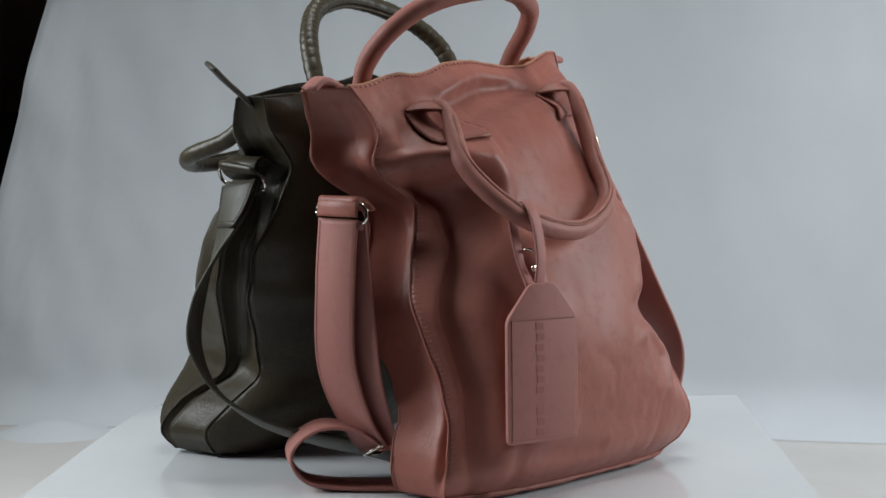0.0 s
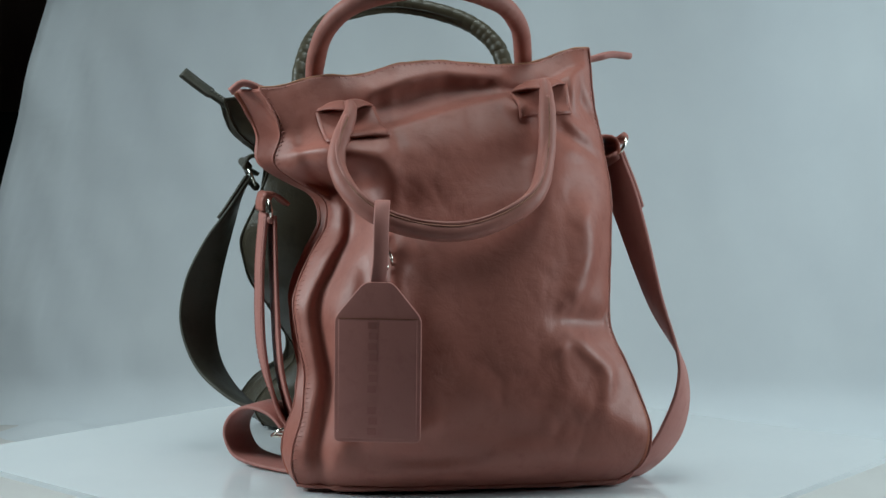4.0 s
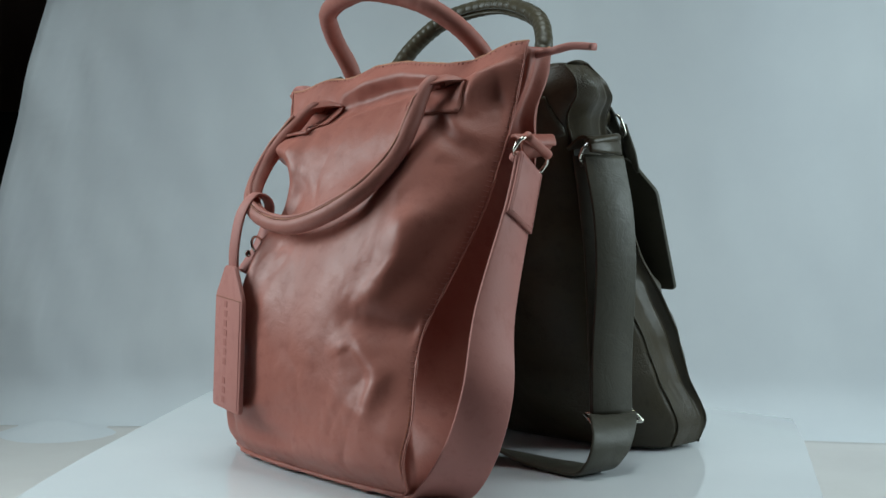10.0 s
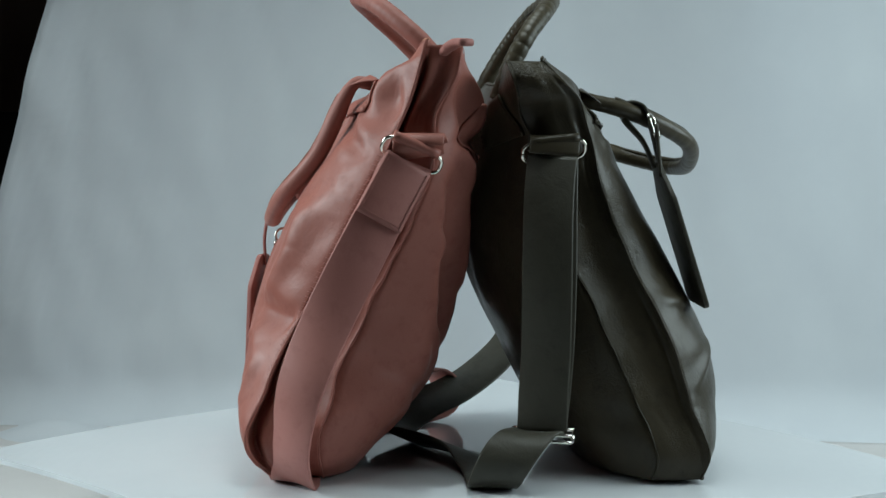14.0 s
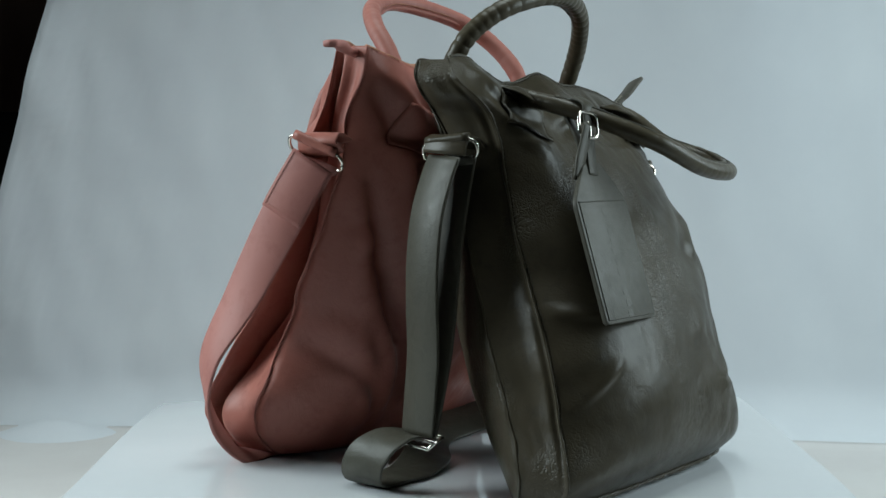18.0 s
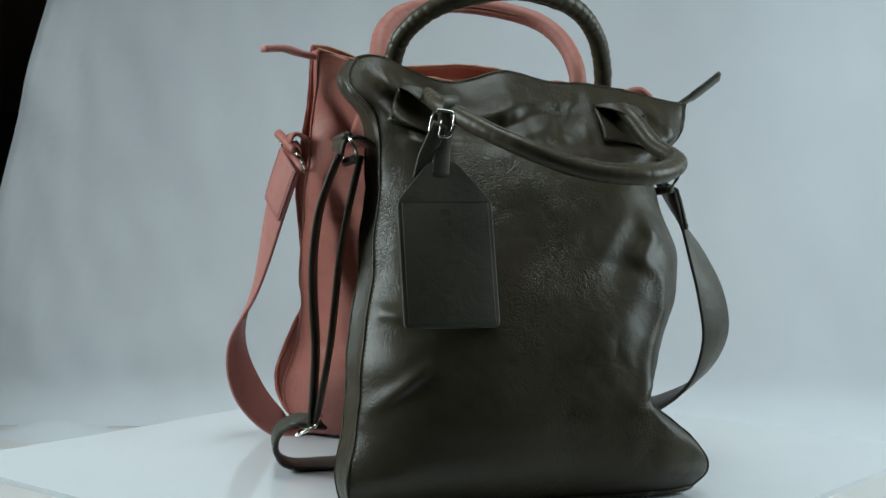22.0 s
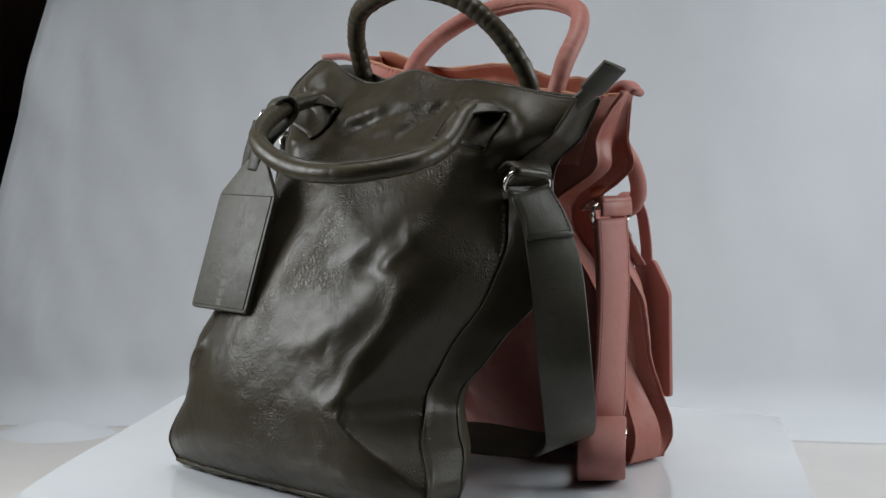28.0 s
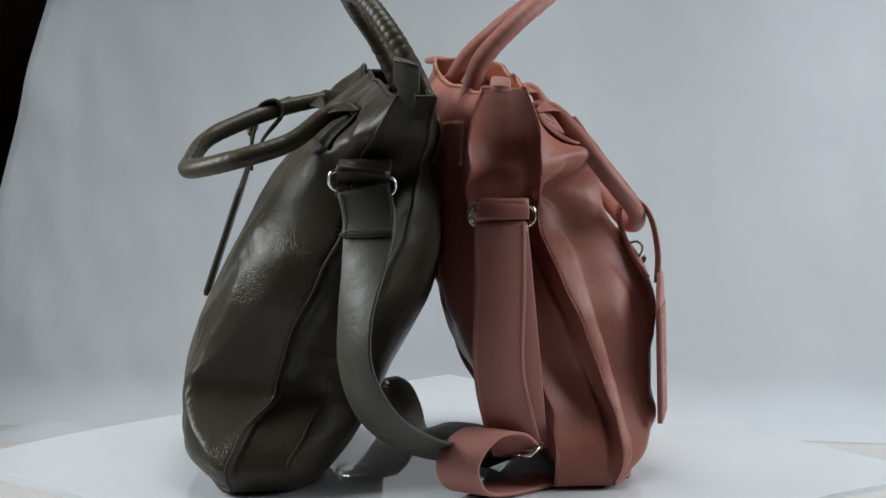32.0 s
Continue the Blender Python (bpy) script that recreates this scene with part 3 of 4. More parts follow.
# the pink bag
PINK_HOME = pose(0, 0, 0, 0, 0, U_ANGLE)
pink = thing("pink_bag", PINK_HOME, "dusty pink soft leather tote leaning on the olive bag", "handbag")
pink_shape = dict(
    left=curve((0, -0.165), (0.05, -0.171), (0.1, -0.171), (0.18, -0.162), (0.25, -0.157), (0.34, -0.160), (0.44, -0.164), (0.55, -0.147), (0.63, -0.130), (0.70, -0.134), (0.75, -0.156), (0.80, -0.175), (0.88, -0.171), (0.95, -0.178), (1, -0.187)),
    right=curve((0, 0.110), (0.025, 0.122), (0.06, 0.131), (0.10, 0.135), (0.14, 0.135), (0.2, 0.129), (0.26, 0.122), (0.32, 0.115), (0.37, 0.112), (0.42, 0.114), (0.51, 0.122), (0.61, 0.129), (0.73, 0.132), (0.85, 0.129), (1, 0.127)),
    rim=curve((-0.21, 0.340), (-0.17, 0.346), (-0.1, 0.361), (-0.03, 0.367), (0.05, 0.375), (0.13, 0.383)),
    front_left=curve((0, -0.123), (0.05, -0.129), (0.12, -0.129), (0.18, -0.124), (0.25, -0.115), (0.34, -0.104), (0.44, -0.088), (0.55, -0.072), (0.63, -0.061), (0.7, -0.060), (0.8, -0.053), (0.9, -0.052), (1, -0.036)),
    front_right=curve((0, -0.164), (0.05, -0.183), (0.23, -0.170), (0.3, -0.158), (0.43, -0.130), (0.58, -0.100), (0.73, -0.073), (0.85, -0.051), (1, -0.033)),
    back_left=curve((0, -0.072), (0.05, -0.072), (0.2, -0.068), (0.32, -0.049), (0.55, -0.018), (0.72, 0.004), (0.9, 0.010), (1, 0.002)),
    back_right=curve((0, -0.122), (0.05, -0.126), (0.23, -0.112), (0.43, -0.078), (0.58, -0.050), (0.73, -0.028), (0.85, -0.024), (0.93, -0.008), (1, -0.003)),
    front=curve((0, -0.162), (0.05, -0.181), (0.17, -0.189), (0.32, -0.185), (0.46, -0.173), (0.6, -0.152), (0.7, -0.132), (0.8, -0.102), (0.9, -0.068), (0.97, -0.050), (1, -0.040)),
    back=curve((0, -0.087), (0.06, -0.069), (0.17, -0.036), (0.3, -0.010), (0.48, 0.006), (0.7, 0.011), (0.85, 0.018), (0.95, 0.016), (1, 0.004)),
    tuck=curve((0, 0.000), (0.2, -0.002), (0.5, 0.002), (0.66, 0.007), (0.78, 0.011), (0.9, 0.008), (1, 0.002)),
    square_left=3.0, square_back=4.5, square_right=lambda v: 3.4, front_tilt=-0.014, seed=2.0, back_rumple=2.2, swell=0.5, crease=0.7, pleat=0.0022, rumple=0.0042, ripple=0.012, wiggle=0.0025, tick=0.011, valley_left=curve((0, 0), (0.1, 0.006), (0.25, 0.016), (0.45, 0.020), (0.6, 0.018), (0.75, 0.006), (1, 0)), flare_left=curve((0, 0), (0.7, 0), (0.8, -0.005), (0.9, -0.014), (1, -0.018)), crest_mix=lambda v: 0.0, slit=0.012, slit_right=0.030, tuck_left=curve((0, 0.000), (0.2, -0.002), (0.5, 0.002), (0.66, 0.010), (0.78, 0.021), (0.88, 0.017), (0.95, 0.009), (1, 0.003)), grooves=[(curve((0.0, -0.146), (0.03, -0.150), (0.06, -0.144), (0.09, -0.138), (0.12, -0.141), (0.155, -0.143), (0.19, -0.127), (0.22, -0.111), (0.245, -0.112), (0.275, -0.146), (0.3, -0.150)), curve((0, 0.002), (0.03, 0.012), (0.08, 0.019), (0.15, 0.020), (0.22, 0.017), (0.25, 0.012), (0.28, 0.006), (0.32, 0)), 0.0075), (curve((0.0, -0.120), (0.1, -0.116), (0.18, -0.108), (0.3, -0.115)), curve((0, 0), (0.06, 0.006), (0.14, 0.009), (0.2, 0.005), (0.25, 0), (0.32, 0)), 0.008)], back_wave=0.005, valley=curve((0, 0), (0.1, 0.006), (0.2, 0.026), (0.35, 0.044), (0.5, 0.042), (0.65, 0.030), (0.78, 0.010), (0.88, 0), (1, 0)), flare=curve((0, 0.002), (0.1, 0.003), (0.2, 0.001), (0.25, 0.002), (0.3, 0.008), (0.36, 0.014), (0.40, 0.015), (0.5, 0.010), (0.58, 0.004), (0.7, 0), (1, 0)), lift=0.004, back_drop=0.016,
    ledge=lambda x: 0.303 + 0.28 * (x + 0.11), ledge_depth=0.014,
    front_strokes=[
        (-0.105, 0.322, 0.02, 0.348, 0.010, -0.012), (-0.086, 0.346, -0.015, 0.360, 0.006, 0.006), (-0.015, 0.360, 0.036, 0.364, 0.006, 0.006), (0.03, 0.335, 0.055, 0.325, 0.010, 0.006), (0.04, 0.348, 0.052, 0.338, 0.008, -0.006),
        (0.089, 0.245, 0.092, 0.204, 0.014, 0.006), (0.092, 0.204, 0.066, 0.160, 0.012, 0.006), (0.055, 0.148, 0.115, 0.138, 0.012, -0.008),
        (0.064, 0.133, 0.097, 0.103, 0.009, 0.006), (0.097, 0.103, 0.092, 0.076, 0.009, 0.005), (0.050, 0.128, 0.056, 0.118, 0.010, 0.004),
        (0.060, 0.080, 0.125, 0.050, 0.014, 0.004), (-0.070, 0.200, -0.060, 0.120, 0.030, 0.005), (-0.02, 0.265, 0.06, 0.300, 0.02, -0.003),
        (0.10, 0.345, 0.125, 0.315, 0.010, -0.005), (0.115, 0.365, 0.090, 0.335, 0.010, 0.004), (0.00, 0.05, -0.10, 0.03, 0.02, -0.004),
        (-0.092, 0.297, -0.087, 0.200, 0.018, 0.014), (-0.090, 0.205, -0.094, 0.130, 0.016, 0.008), (-0.155, 0.292, -0.10, 0.290, 0.011, 0.013), (-0.148, 0.255, -0.100, 0.262, 0.014, -0.022), (-0.05, 0.345, 0.03, 0.355, 0.012, -0.004),
        (-0.090, 0.215, -0.100, 0.130, 0.016, 0.006), (-0.130, 0.045, -0.06, 0.060, 0.010, 0.006), (-0.10, 0.030, -0.02, 0.030, 0.009, -0.005),
        (0.096, 0.356, 0.101, 0.326, 0.005, 0.004), (0.110, 0.360, 0.112, 0.328, 0.005, -0.004), (0.078, 0.326, 0.112, 0.302, 0.006, 0.004), (0.074, 0.311, 0.116, 0.286, 0.006, -0.004), (0.040, 0.330, 0.060, 0.345, 0.005, 0.003), (0.105, 0.300, 0.06, 0.285, 0.015, 0.005), (0.11, 0.260, 0.07, 0.250, 0.016, -0.005), (0.115, 0.235, 0.10, 0.19, 0.012, -0.005),
    ],
    back_strokes=[
        (-0.1, 0.3, -0.05, 0.15, 0.02, 0.013), (-0.12, 0.2, -0.06, 0.07, 0.014, -0.0096),
        (0.118, 0.26, 0.088, 0.05, 0.010, 0.004), (0.110, 0.26, 0.055, 0.12, 0.010, -0.014), (0.088, 0.29, 0.045, 0.17, 0.010, 0.011), (0.095, 0.19, 0.020, 0.05, 0.012, -0.014), (0.070, 0.25, 0.000, 0.13, 0.010, -0.010),
        (0.105, 0.12, 0.055, 0.03, 0.010, 0.010), (0.045, 0.29, 0.012, 0.14, 0.013, 0.007), (0.075, 0.12, 0.03, 0.03, 0.011, 0.007), (0.12, 0.115, 0.055, 0.05, 0.008, -0.011), (0.105, 0.30, 0.03, 0.296, 0.008, -0.010), (0.115, 0.345, 0.085, 0.29, 0.008, -0.010), (0.10, 0.35, 0.07, 0.31, 0.008, 0.008),
    ],
)
p_front, p_back = bag_body(pink, pink_shape, PINK, PINK, PINK_LINING, PINK_THREAD, PINK_RIM)
handle(pink, [(-0.128, 0.004, 0.335), (-0.131, -0.008, 0.372), (-0.124, -0.038, 0.405), (-0.098, -0.066, 0.427), (-0.035, -0.086, 0.439), (0.022, -0.074, 0.430), (0.051, -0.052, 0.411), (0.064, -0.026, 0.385), (0.070, -0.006, 0.352)], 0.0088, PINK_HANDLE, PINK_EDGE, (0, 0.007, -0.006), ribs=0.04, pinch=0.1)
PINK_TABS = [on_front(pink_shape, p_front, x, z) for x, z in ((-0.112, 0.320), (0.066, 0.343))]
handle(pink, tab_tip(PINK_TABS[0]) + [(-0.130, -0.118, 0.280), (-0.103, -0.156, 0.240), (-0.035, -0.168, 0.226), (0.030, -0.158, 0.250), (0.056, -0.126, 0.290)] + tab_tip(PINK_TABS[1])[::-1], 0.0081, PINK_HANDLE, PINK_EDGE, (0, -0.003, 0.0078))
handle_tab(pink, pink_shape, p_front, PINK_TABS[0], PINK, PINK_THREAD)
handle_tab(pink, pink_shape, p_front, PINK_TABS[1], PINK, PINK_THREAD)
handle_tab(pink, pink_shape, p_back, on_back(pink_shape, p_back, -0.128, 0.325), PINK, PINK_THREAD, wings=False)
handle_tab(pink, pink_shape, p_back, on_back(pink_shape, p_back, 0.068, 0.335), PINK, PINK_THREAD, wings=False)

# its shoulder strap
P_STRAP = [(0.143, -0.050, 0.284), (0.153, -0.074, 0.240), (0.166, -0.115, 0.160), (0.183, -0.142, 0.098), (0.170, -0.150, 0.045), (0.136, -0.147, 0.008), (0.092, -0.146, 0.0022)]
P_ACROSS = [(-0.25, 1, -0.42), (-0.20, 1, -0.42), (0.12, 0.95, -0.3), (0.48, 0.85, -0.1), (0.78, 0.62, 0), (0.78, 0.62, 0), (0.5, 0.86, 0)]
bm = bmesh.new()
ribbon(bm, P_STRAP, None, 0.044, 0.0034, n=80, across=P_ACROSS)
p_strap = part("shoulder_strap", bm, PINK_STRAP, pink, "wide flat pink leather strap")
bm = bmesh.new()
thread = bmesh.new()
ribbon(bm, P_STRAP, None, 0.0435, 0.003, n=80, across=P_ACROSS, off=-0.0034, span=(0, 0.17), sew=thread, sew_side=-1)
part("strap_end", bm, PINK_STRAP, p_strap)
tagged(part("end_stitching", thread, PINK_THREAD, p_strap), kind="stuff")
bm = bmesh.new()
ribbon(bm, [(0.137, -0.040, 0.290), (0.148, -0.042, 0.300), (0.140, -0.040, 0.308), (0.128, -0.036, 0.300)], [(1, 0, -0.5), (1, 0, 0.4), (0, 0, 1), (-0.6, 0, 1)], 0.044, 0.0036, n=14)
part("ring_loop", bm, PINK, pink)
strap_ring(p_strap, (0.144, -0.047, 0.291), (-0.25, 1, -0.42), (0.45, 0.35, 0.85), PINK, PINK_STRAP)
thread = bmesh.new()
bm = bmesh.new()
ribbon(bm, [(-0.180, -0.018, 0.236), (-0.184, -0.018, 0.180), (-0.182, -0.018, 0.110), (-0.170, -0.030, 0.060), (-0.156, -0.040, 0.034)],
       [(-1, 0, 0), (-1, 0, 0), (-1, 0, 0), (-1, 0.2, 0), (-1, 0.3, 0)], 0.044, 0.0034, n=40, sew=thread)
p_strap2 = part("shoulder_strap", bm, PINK_STRAP, pink, "wide flat pink leather strap")
tagged(part("strap_stitching", thread, PINK_THREAD, p_strap2), kind="stuff")
bm = bmesh.new()
ribbon(bm, [(-0.152, -0.045, 0.036), (-0.165, -0.028, 0.052), (-0.183, -0.005, 0.056), (-0.196, 0.013, 0.045), (-0.201, 0.020, 0.028), (-0.194, 0.010, 0.010), (-0.178, -0.010, 0.004), (-0.150, -0.045, 0.003), (-0.125, -0.078, 0.003)],
       None, 0.042, 0.0034, n=60, across=(0.66, 0.75, 0))
part("strap_loop", bm, PINK_STRAP, p_strap2)
bm = bmesh.new()
ribbon(bm, [(-0.173, -0.022, 0.232), (-0.172, -0.030, 0.160), (-0.168, -0.038, 0.090), (-0.154, -0.046, 0.034)], [(-1, 0, 0)] * 4, 0.042, 0.003, n=30)
part("strap_layer", bm, PINK_STRAP, p_strap2)
bm = bmesh.new()
ribbon(bm, [(-0.160, -0.020, 0.244), (-0.173, -0.020, 0.253), (-0.1825, -0.020, 0.250), (-0.1835, -0.020, 0.238)], [(-0.3, 0, 1), (-0.4, 0, 1), (-0.8, 0, 0.6), (-1, 0, 0)], 0.044, 0.0036, n=16)
part("ring_loop", bm, PINK, pink)
strap_ring(p_strap2, (-0.178, -0.020, 0.241), (0.0, 1, 0), (-0.15, 0, 1), PINK, PINK_STRAP)
slider(p_strap2, pose(-0.152, -0.043, 0.034, 60, 10, 25))

# its tag
MARKS = [(-0.0035 if i % 2 else -0.0045, 0.006 + 0.0089 * i, 0.0075, 0.0058) for i in (0, 1, 2, 3, 4, 5, 6, 8, 9, 10)]
TAG_P = pose(-0.106, -0.179, 0.180, -2, 0, -19)
p_tag = luggage_tag(pink, TAG_P, 0.073, 0.104, 0.024, PINK_STRAP, PINK_EDGE, MARKS, PRESSED)
bm = bmesh.new()
ribbon(bm, [(-0.107, -0.176, 0.176), (-0.104, -0.177, 0.205), (-0.102, -0.170, 0.236), (-0.098, -0.156, 0.252), (-0.096, -0.142, 0.240), (-0.099, -0.152, 0.205), (-0.105, -0.168, 0.180)],
       [(0, -1, 0), (0, -1, 0), (0, -1, 0.4), (0, 0, 1), (0, 1, 0.3), (0, 1, 0), (0, 1, -0.3)], 0.013, 0.0026, n=50)
part("tag_loop", bm, PINK_STRAP, p_tag)
bm = bmesh.new()
bmesh.ops.create_uvsphere(bm, u_segments=14, v_segments=8, radius=0.0036, matrix=pose(-0.098, -0.166, 0.197) @ Matrix.Diagonal((1, 0.6, 1, 1)))
part("rivet", bm, STEEL, p_tag, "shiny nickel rivet")
bm = bmesh.new()
ring(bm, (-0.094, -0.158, 0.205), (1, 0.2, 0.3), 0.008, 0.0013)
part("metal_ring", bm, STEEL, p_tag, "small nickel ring")

# zip ends
bm = bmesh.new()
ribbon(bm, [(0.124, -0.018, 0.380), (0.141, -0.016, 0.383), (0.158, -0.010, 0.387), (0.178, -0.004, 0.386)], [(0, 0, 1)] * 4, lambda t: 0.013 if t > 0.35 else 0.009, 0.006, n=20)
part("zip_end", bm, PINK_STRAP, pink)
bm = bmesh.new()
ribbon(bm, [(-0.180, -0.016, 0.348), (-0.198, -0.014, 0.354), (-0.210, -0.012, 0.346)], [(0, 0, 1), (-0.5, 0, 1), (-1, 0, 0.6)], 0.016, 0.006, n=14)
part("zip_end", bm, PINK_STRAP, pink)
turning.append(pink)

# the olive bag
OLIVE_HOME = pose(0, 0, 0, 0, 0, U_ANGLE + 180)
olive = thing("olive_bag", OLIVE_HOME, "dark olive crinkled leather tote leaning on the pink bag", "handbag")
olive_shape = dict(
    left=curve((0, -0.143), (0.04, -0.147), (0.18, -0.137), (0.34, -0.128), (0.49, -0.114), (0.64, -0.103), (0.80, -0.098), (0.87, -0.103), (0.93, -0.117), (0.97, -0.118), (1, -0.108)),
    right=curve((0, 0.160), (0.04, 0.172), (0.09, 0.172), (0.13, 0.163), (0.17, 0.147), (0.21, 0.134), (0.25, 0.131), (0.33, 0.141), (0.41, 0.155), (0.53, 0.173), (0.63, 0.174), (0.72, 0.165), (0.8, 0.165), (0.9, 0.196), (1, 0.210)),
    rim=curve((-0.12, 0.368), (-0.1, 0.371), (-0.035, 0.356), (0.05, 0.358), (0.13, 0.347), (0.21, 0.336)),
    front_left=curve((0, -0.212), (0.04, -0.218), (0.18, -0.204), (0.34, -0.186), (0.49, -0.158), (0.64, -0.134), (0.81, -0.117), (0.91, -0.104), (1, -0.072)),
    front_right=curve((0, -0.206), (0.05, -0.212), (0.1, -0.208), (0.16, -0.194), (0.21, -0.173), (0.26, -0.167), (0.36, -0.160), (0.45, -0.148), (0.54, -0.134), (0.67, -0.112), (0.82, -0.101), (1, -0.074)),
    back_left=curve((0, -0.170), (0.04, -0.173), (0.2, -0.154), (0.36, -0.128), (0.53, -0.100), (0.7, -0.076), (0.85, -0.058), (1, -0.040)),
    back_right=curve((0, -0.160), (0.06, -0.162), (0.2, -0.132), (0.36, -0.112), (0.56, -0.076), (0.75, -0.054), (1, -0.042)),
    front=curve((0, -0.220), (0.06, -0.242), (0.17, -0.251), (0.33, -0.240), (0.46, -0.222), (0.6, -0.197), (0.75, -0.163), (0.85, -0.134), (0.93, -0.108), (1, -0.080)),
    back=curve((0, -0.122), (0.08, -0.098), (0.16, -0.078), (0.3, -0.056), (0.48, -0.030), (0.6, -0.022), (0.8, -0.026), (0.93, -0.030), (1, -0.040)),
    tuck=curve((0, 0.000), (0.2, -0.002), (0.5, 0.002), (0.68, 0.006), (0.8, 0.009), (0.9, 0.007), (1, 0.003)),
    square_left=3.2, square_back=4.0, square_right=lambda v: 6.0, front_tilt=0.0, seed=9.0, back_rumple=0.45, swell=0.6, crease=0.55, pleat=0.0030, rumple=0.0035, ripple=0.008, wiggle=0.003, tick=0.006, valley_left=curve((0, 0), (0.2, 0.004), (0.5, 0.008), (0.75, 0.002), (1, 0)), flare_left=lambda v: 0.0, slit=0.004, slit_right=0.004, tuck_left=curve((0, 0.000), (0.5, 0.002), (0.68, 0.003), (0.8, -0.004), (0.9, -0.008), (1, -0.004)), grooves=[], back_wave=0.005, valley=curve((0, 0), (0.2, 0.008), (0.4, 0.022), (0.6, 0.022), (0.75, 0.006), (1, 0)), flare=curve((0, -0.004), (0.05, -0.008), (0.1, -0.009), (0.14, -0.009), (0.18, -0.006), (0.22, -0.003), (0.3, 0.004), (0.4, 0.010), (0.5, 0.014), (0.63, 0.013), (0.75, 0.006), (0.85, 0), (1, 0)), crest_mix=curve((0, 0), (0.05, 0), (0.12, 0.7), (0.18, 0.85), (0.3, 0.7), (0.45, 0.5), (0.58, 0.15), (0.66, 0), (1, 0)),
    crest_at=curve((0, 0.97), (0.1, 0.95), (0.16, 0.87), (0.22, 0.82), (0.33, 0.856), (0.45, 0.89), (0.54, 0.92), (1, 0.92)), crest_out=curve((0, 0.5), (0.1, 0.62), (0.16, 0.85), (0.22, 1.0), (0.33, 0.75), (0.45, 0.55), (0.54, 0.45), (1, 0.45)), lift=0.004, back_drop=0.004,
    ledge=lambda x: 0.298 - 0.05 * x, ledge_depth=0.004,
    front_strokes=[
        (0.10, 0.082, 0.118, 0.090, 0.006, -0.004),
        (0.123, 0.232, 0.130, 0.217, 0.008, 0.0030), (0.130, 0.217, 0.113, 0.198, 0.007, 0.0030), (0.113, 0.198, 0.135, 0.186, 0.007, 0.0030), (0.135, 0.186, 0.130, 0.153, 0.008, 0.0030), (0.130, 0.153, 0.113, 0.125, 0.008, 0.0035), (0.113, 0.125, 0.100, 0.082, 0.009, 0.004),
        (0.100, 0.215, 0.085, 0.170, 0.016, -0.003), (0.118, 0.165, 0.100, 0.140, 0.014, -0.002),
        (-0.12, 0.115, -0.085, 0.125, 0.014, 0.004), (-0.095, 0.335, -0.06, 0.295, 0.012, 0.009), (-0.08, 0.355, -0.05, 0.325, 0.01, -0.008),
        (-0.04, 0.33, 0.05, 0.318, 0.012, 0.006), (0, 0.31, 0.08, 0.322, 0.012, -0.006), (0.12, 0.325, 0.18, 0.31, 0.012, -0.007), (0.165, 0.33, 0.19, 0.3, 0.01, 0.005),
        (-0.105, 0.29, -0.11, 0.23, 0.008, 0.006), (-0.1, 0.366, -0.075, 0.34, 0.01, 0.008), (-0.075, 0.34, -0.04, 0.328, 0.009, 0.008), (-0.095, 0.338, -0.055, 0.312, 0.009, -0.01), (-0.122, 0.158, -0.08, 0.156, 0.006, 0.005), (-0.127, 0.082, -0.085, 0.117, 0.006, 0.005), (0.127, 0.232, 0.139, 0.212, 0.007, 0.00225), (0.108, 0.238, 0.075, 0.201, 0.01, 0.00225), (0.139, 0.189, 0.075, 0.196, 0.009, -0.00225), (0.11, 0.16, 0.042, 0.125, 0.012, 0.00225), (-0.014, 0.315, 0.030, 0.333, 0.008, 0.0038), (0.030, 0.333, 0.075, 0.338, 0.008, 0.0038), (0.010, 0.300, 0.055, 0.315, 0.008, 0.0038), (0.055, 0.315, 0.094, 0.323, 0.008, 0.003), (-0.010, 0.303, 0.060, 0.327, 0.007, -0.002), (0.091, 0.334, 0.067, 0.309, 0.009, -0.008),
    ],
    back_strokes=[(-0.05, 0.3, 0.02, 0.12, 0.03, 0.005), (0.1, 0.25, 0.05, 0.1, 0.03, 0.005), (-0.08, 0.32, -0.06, 0.25, 0.012, -0.005)],
)
o_front, o_back = bag_body(olive, olive_shape, OLIVE, OLIVE, OLIVE_LINING, OLIVE_THREAD, OLIVE)
handle(olive, [(-0.068, -0.036, 0.340), (-0.069, -0.050, 0.374), (-0.060, -0.066, 0.402), (-0.030, -0.086, 0.425), (0.030, -0.100, 0.438), (0.085, -0.090, 0.428), (0.118, -0.073, 0.402), (0.135, -0.052, 0.365), (0.136, -0.038, 0.335)], 0.0088, OLIVE_HANDLE, OLIVE_EDGE, (0, 0.006, -0.007), ribs=0.11, pinch=0.1)
OLIVE_TABS = [on_front(olive_shape, o_front, x, z) for x, z in ((-0.058, 0.330), (0.130, 0.318))]
handle(olive, tab_tip(OLIVE_TABS[0])[:1] + [(-0.0497, -0.1686, 0.3293), (-0.0156, -0.2259, 0.3041), (0.0417, -0.2430, 0.282), (0.1023, -0.2413, 0.2766), (0.1451, -0.2029, 0.2861), (0.142, -0.1578, 0.301)] + tab_tip(OLIVE_TABS[1])[::-1], 0.0081, OLIVE_HANDLE, OLIVE_EDGE, (-0.002, 0.003, 0.0078), ribs=0.05, pinch=0.1)
handle_tab(olive, olive_shape, o_front, OLIVE_TABS[0], OLIVE, OLIVE_THREAD)
handle_tab(olive, olive_shape, o_front, OLIVE_TABS[1], OLIVE, OLIVE_THREAD)
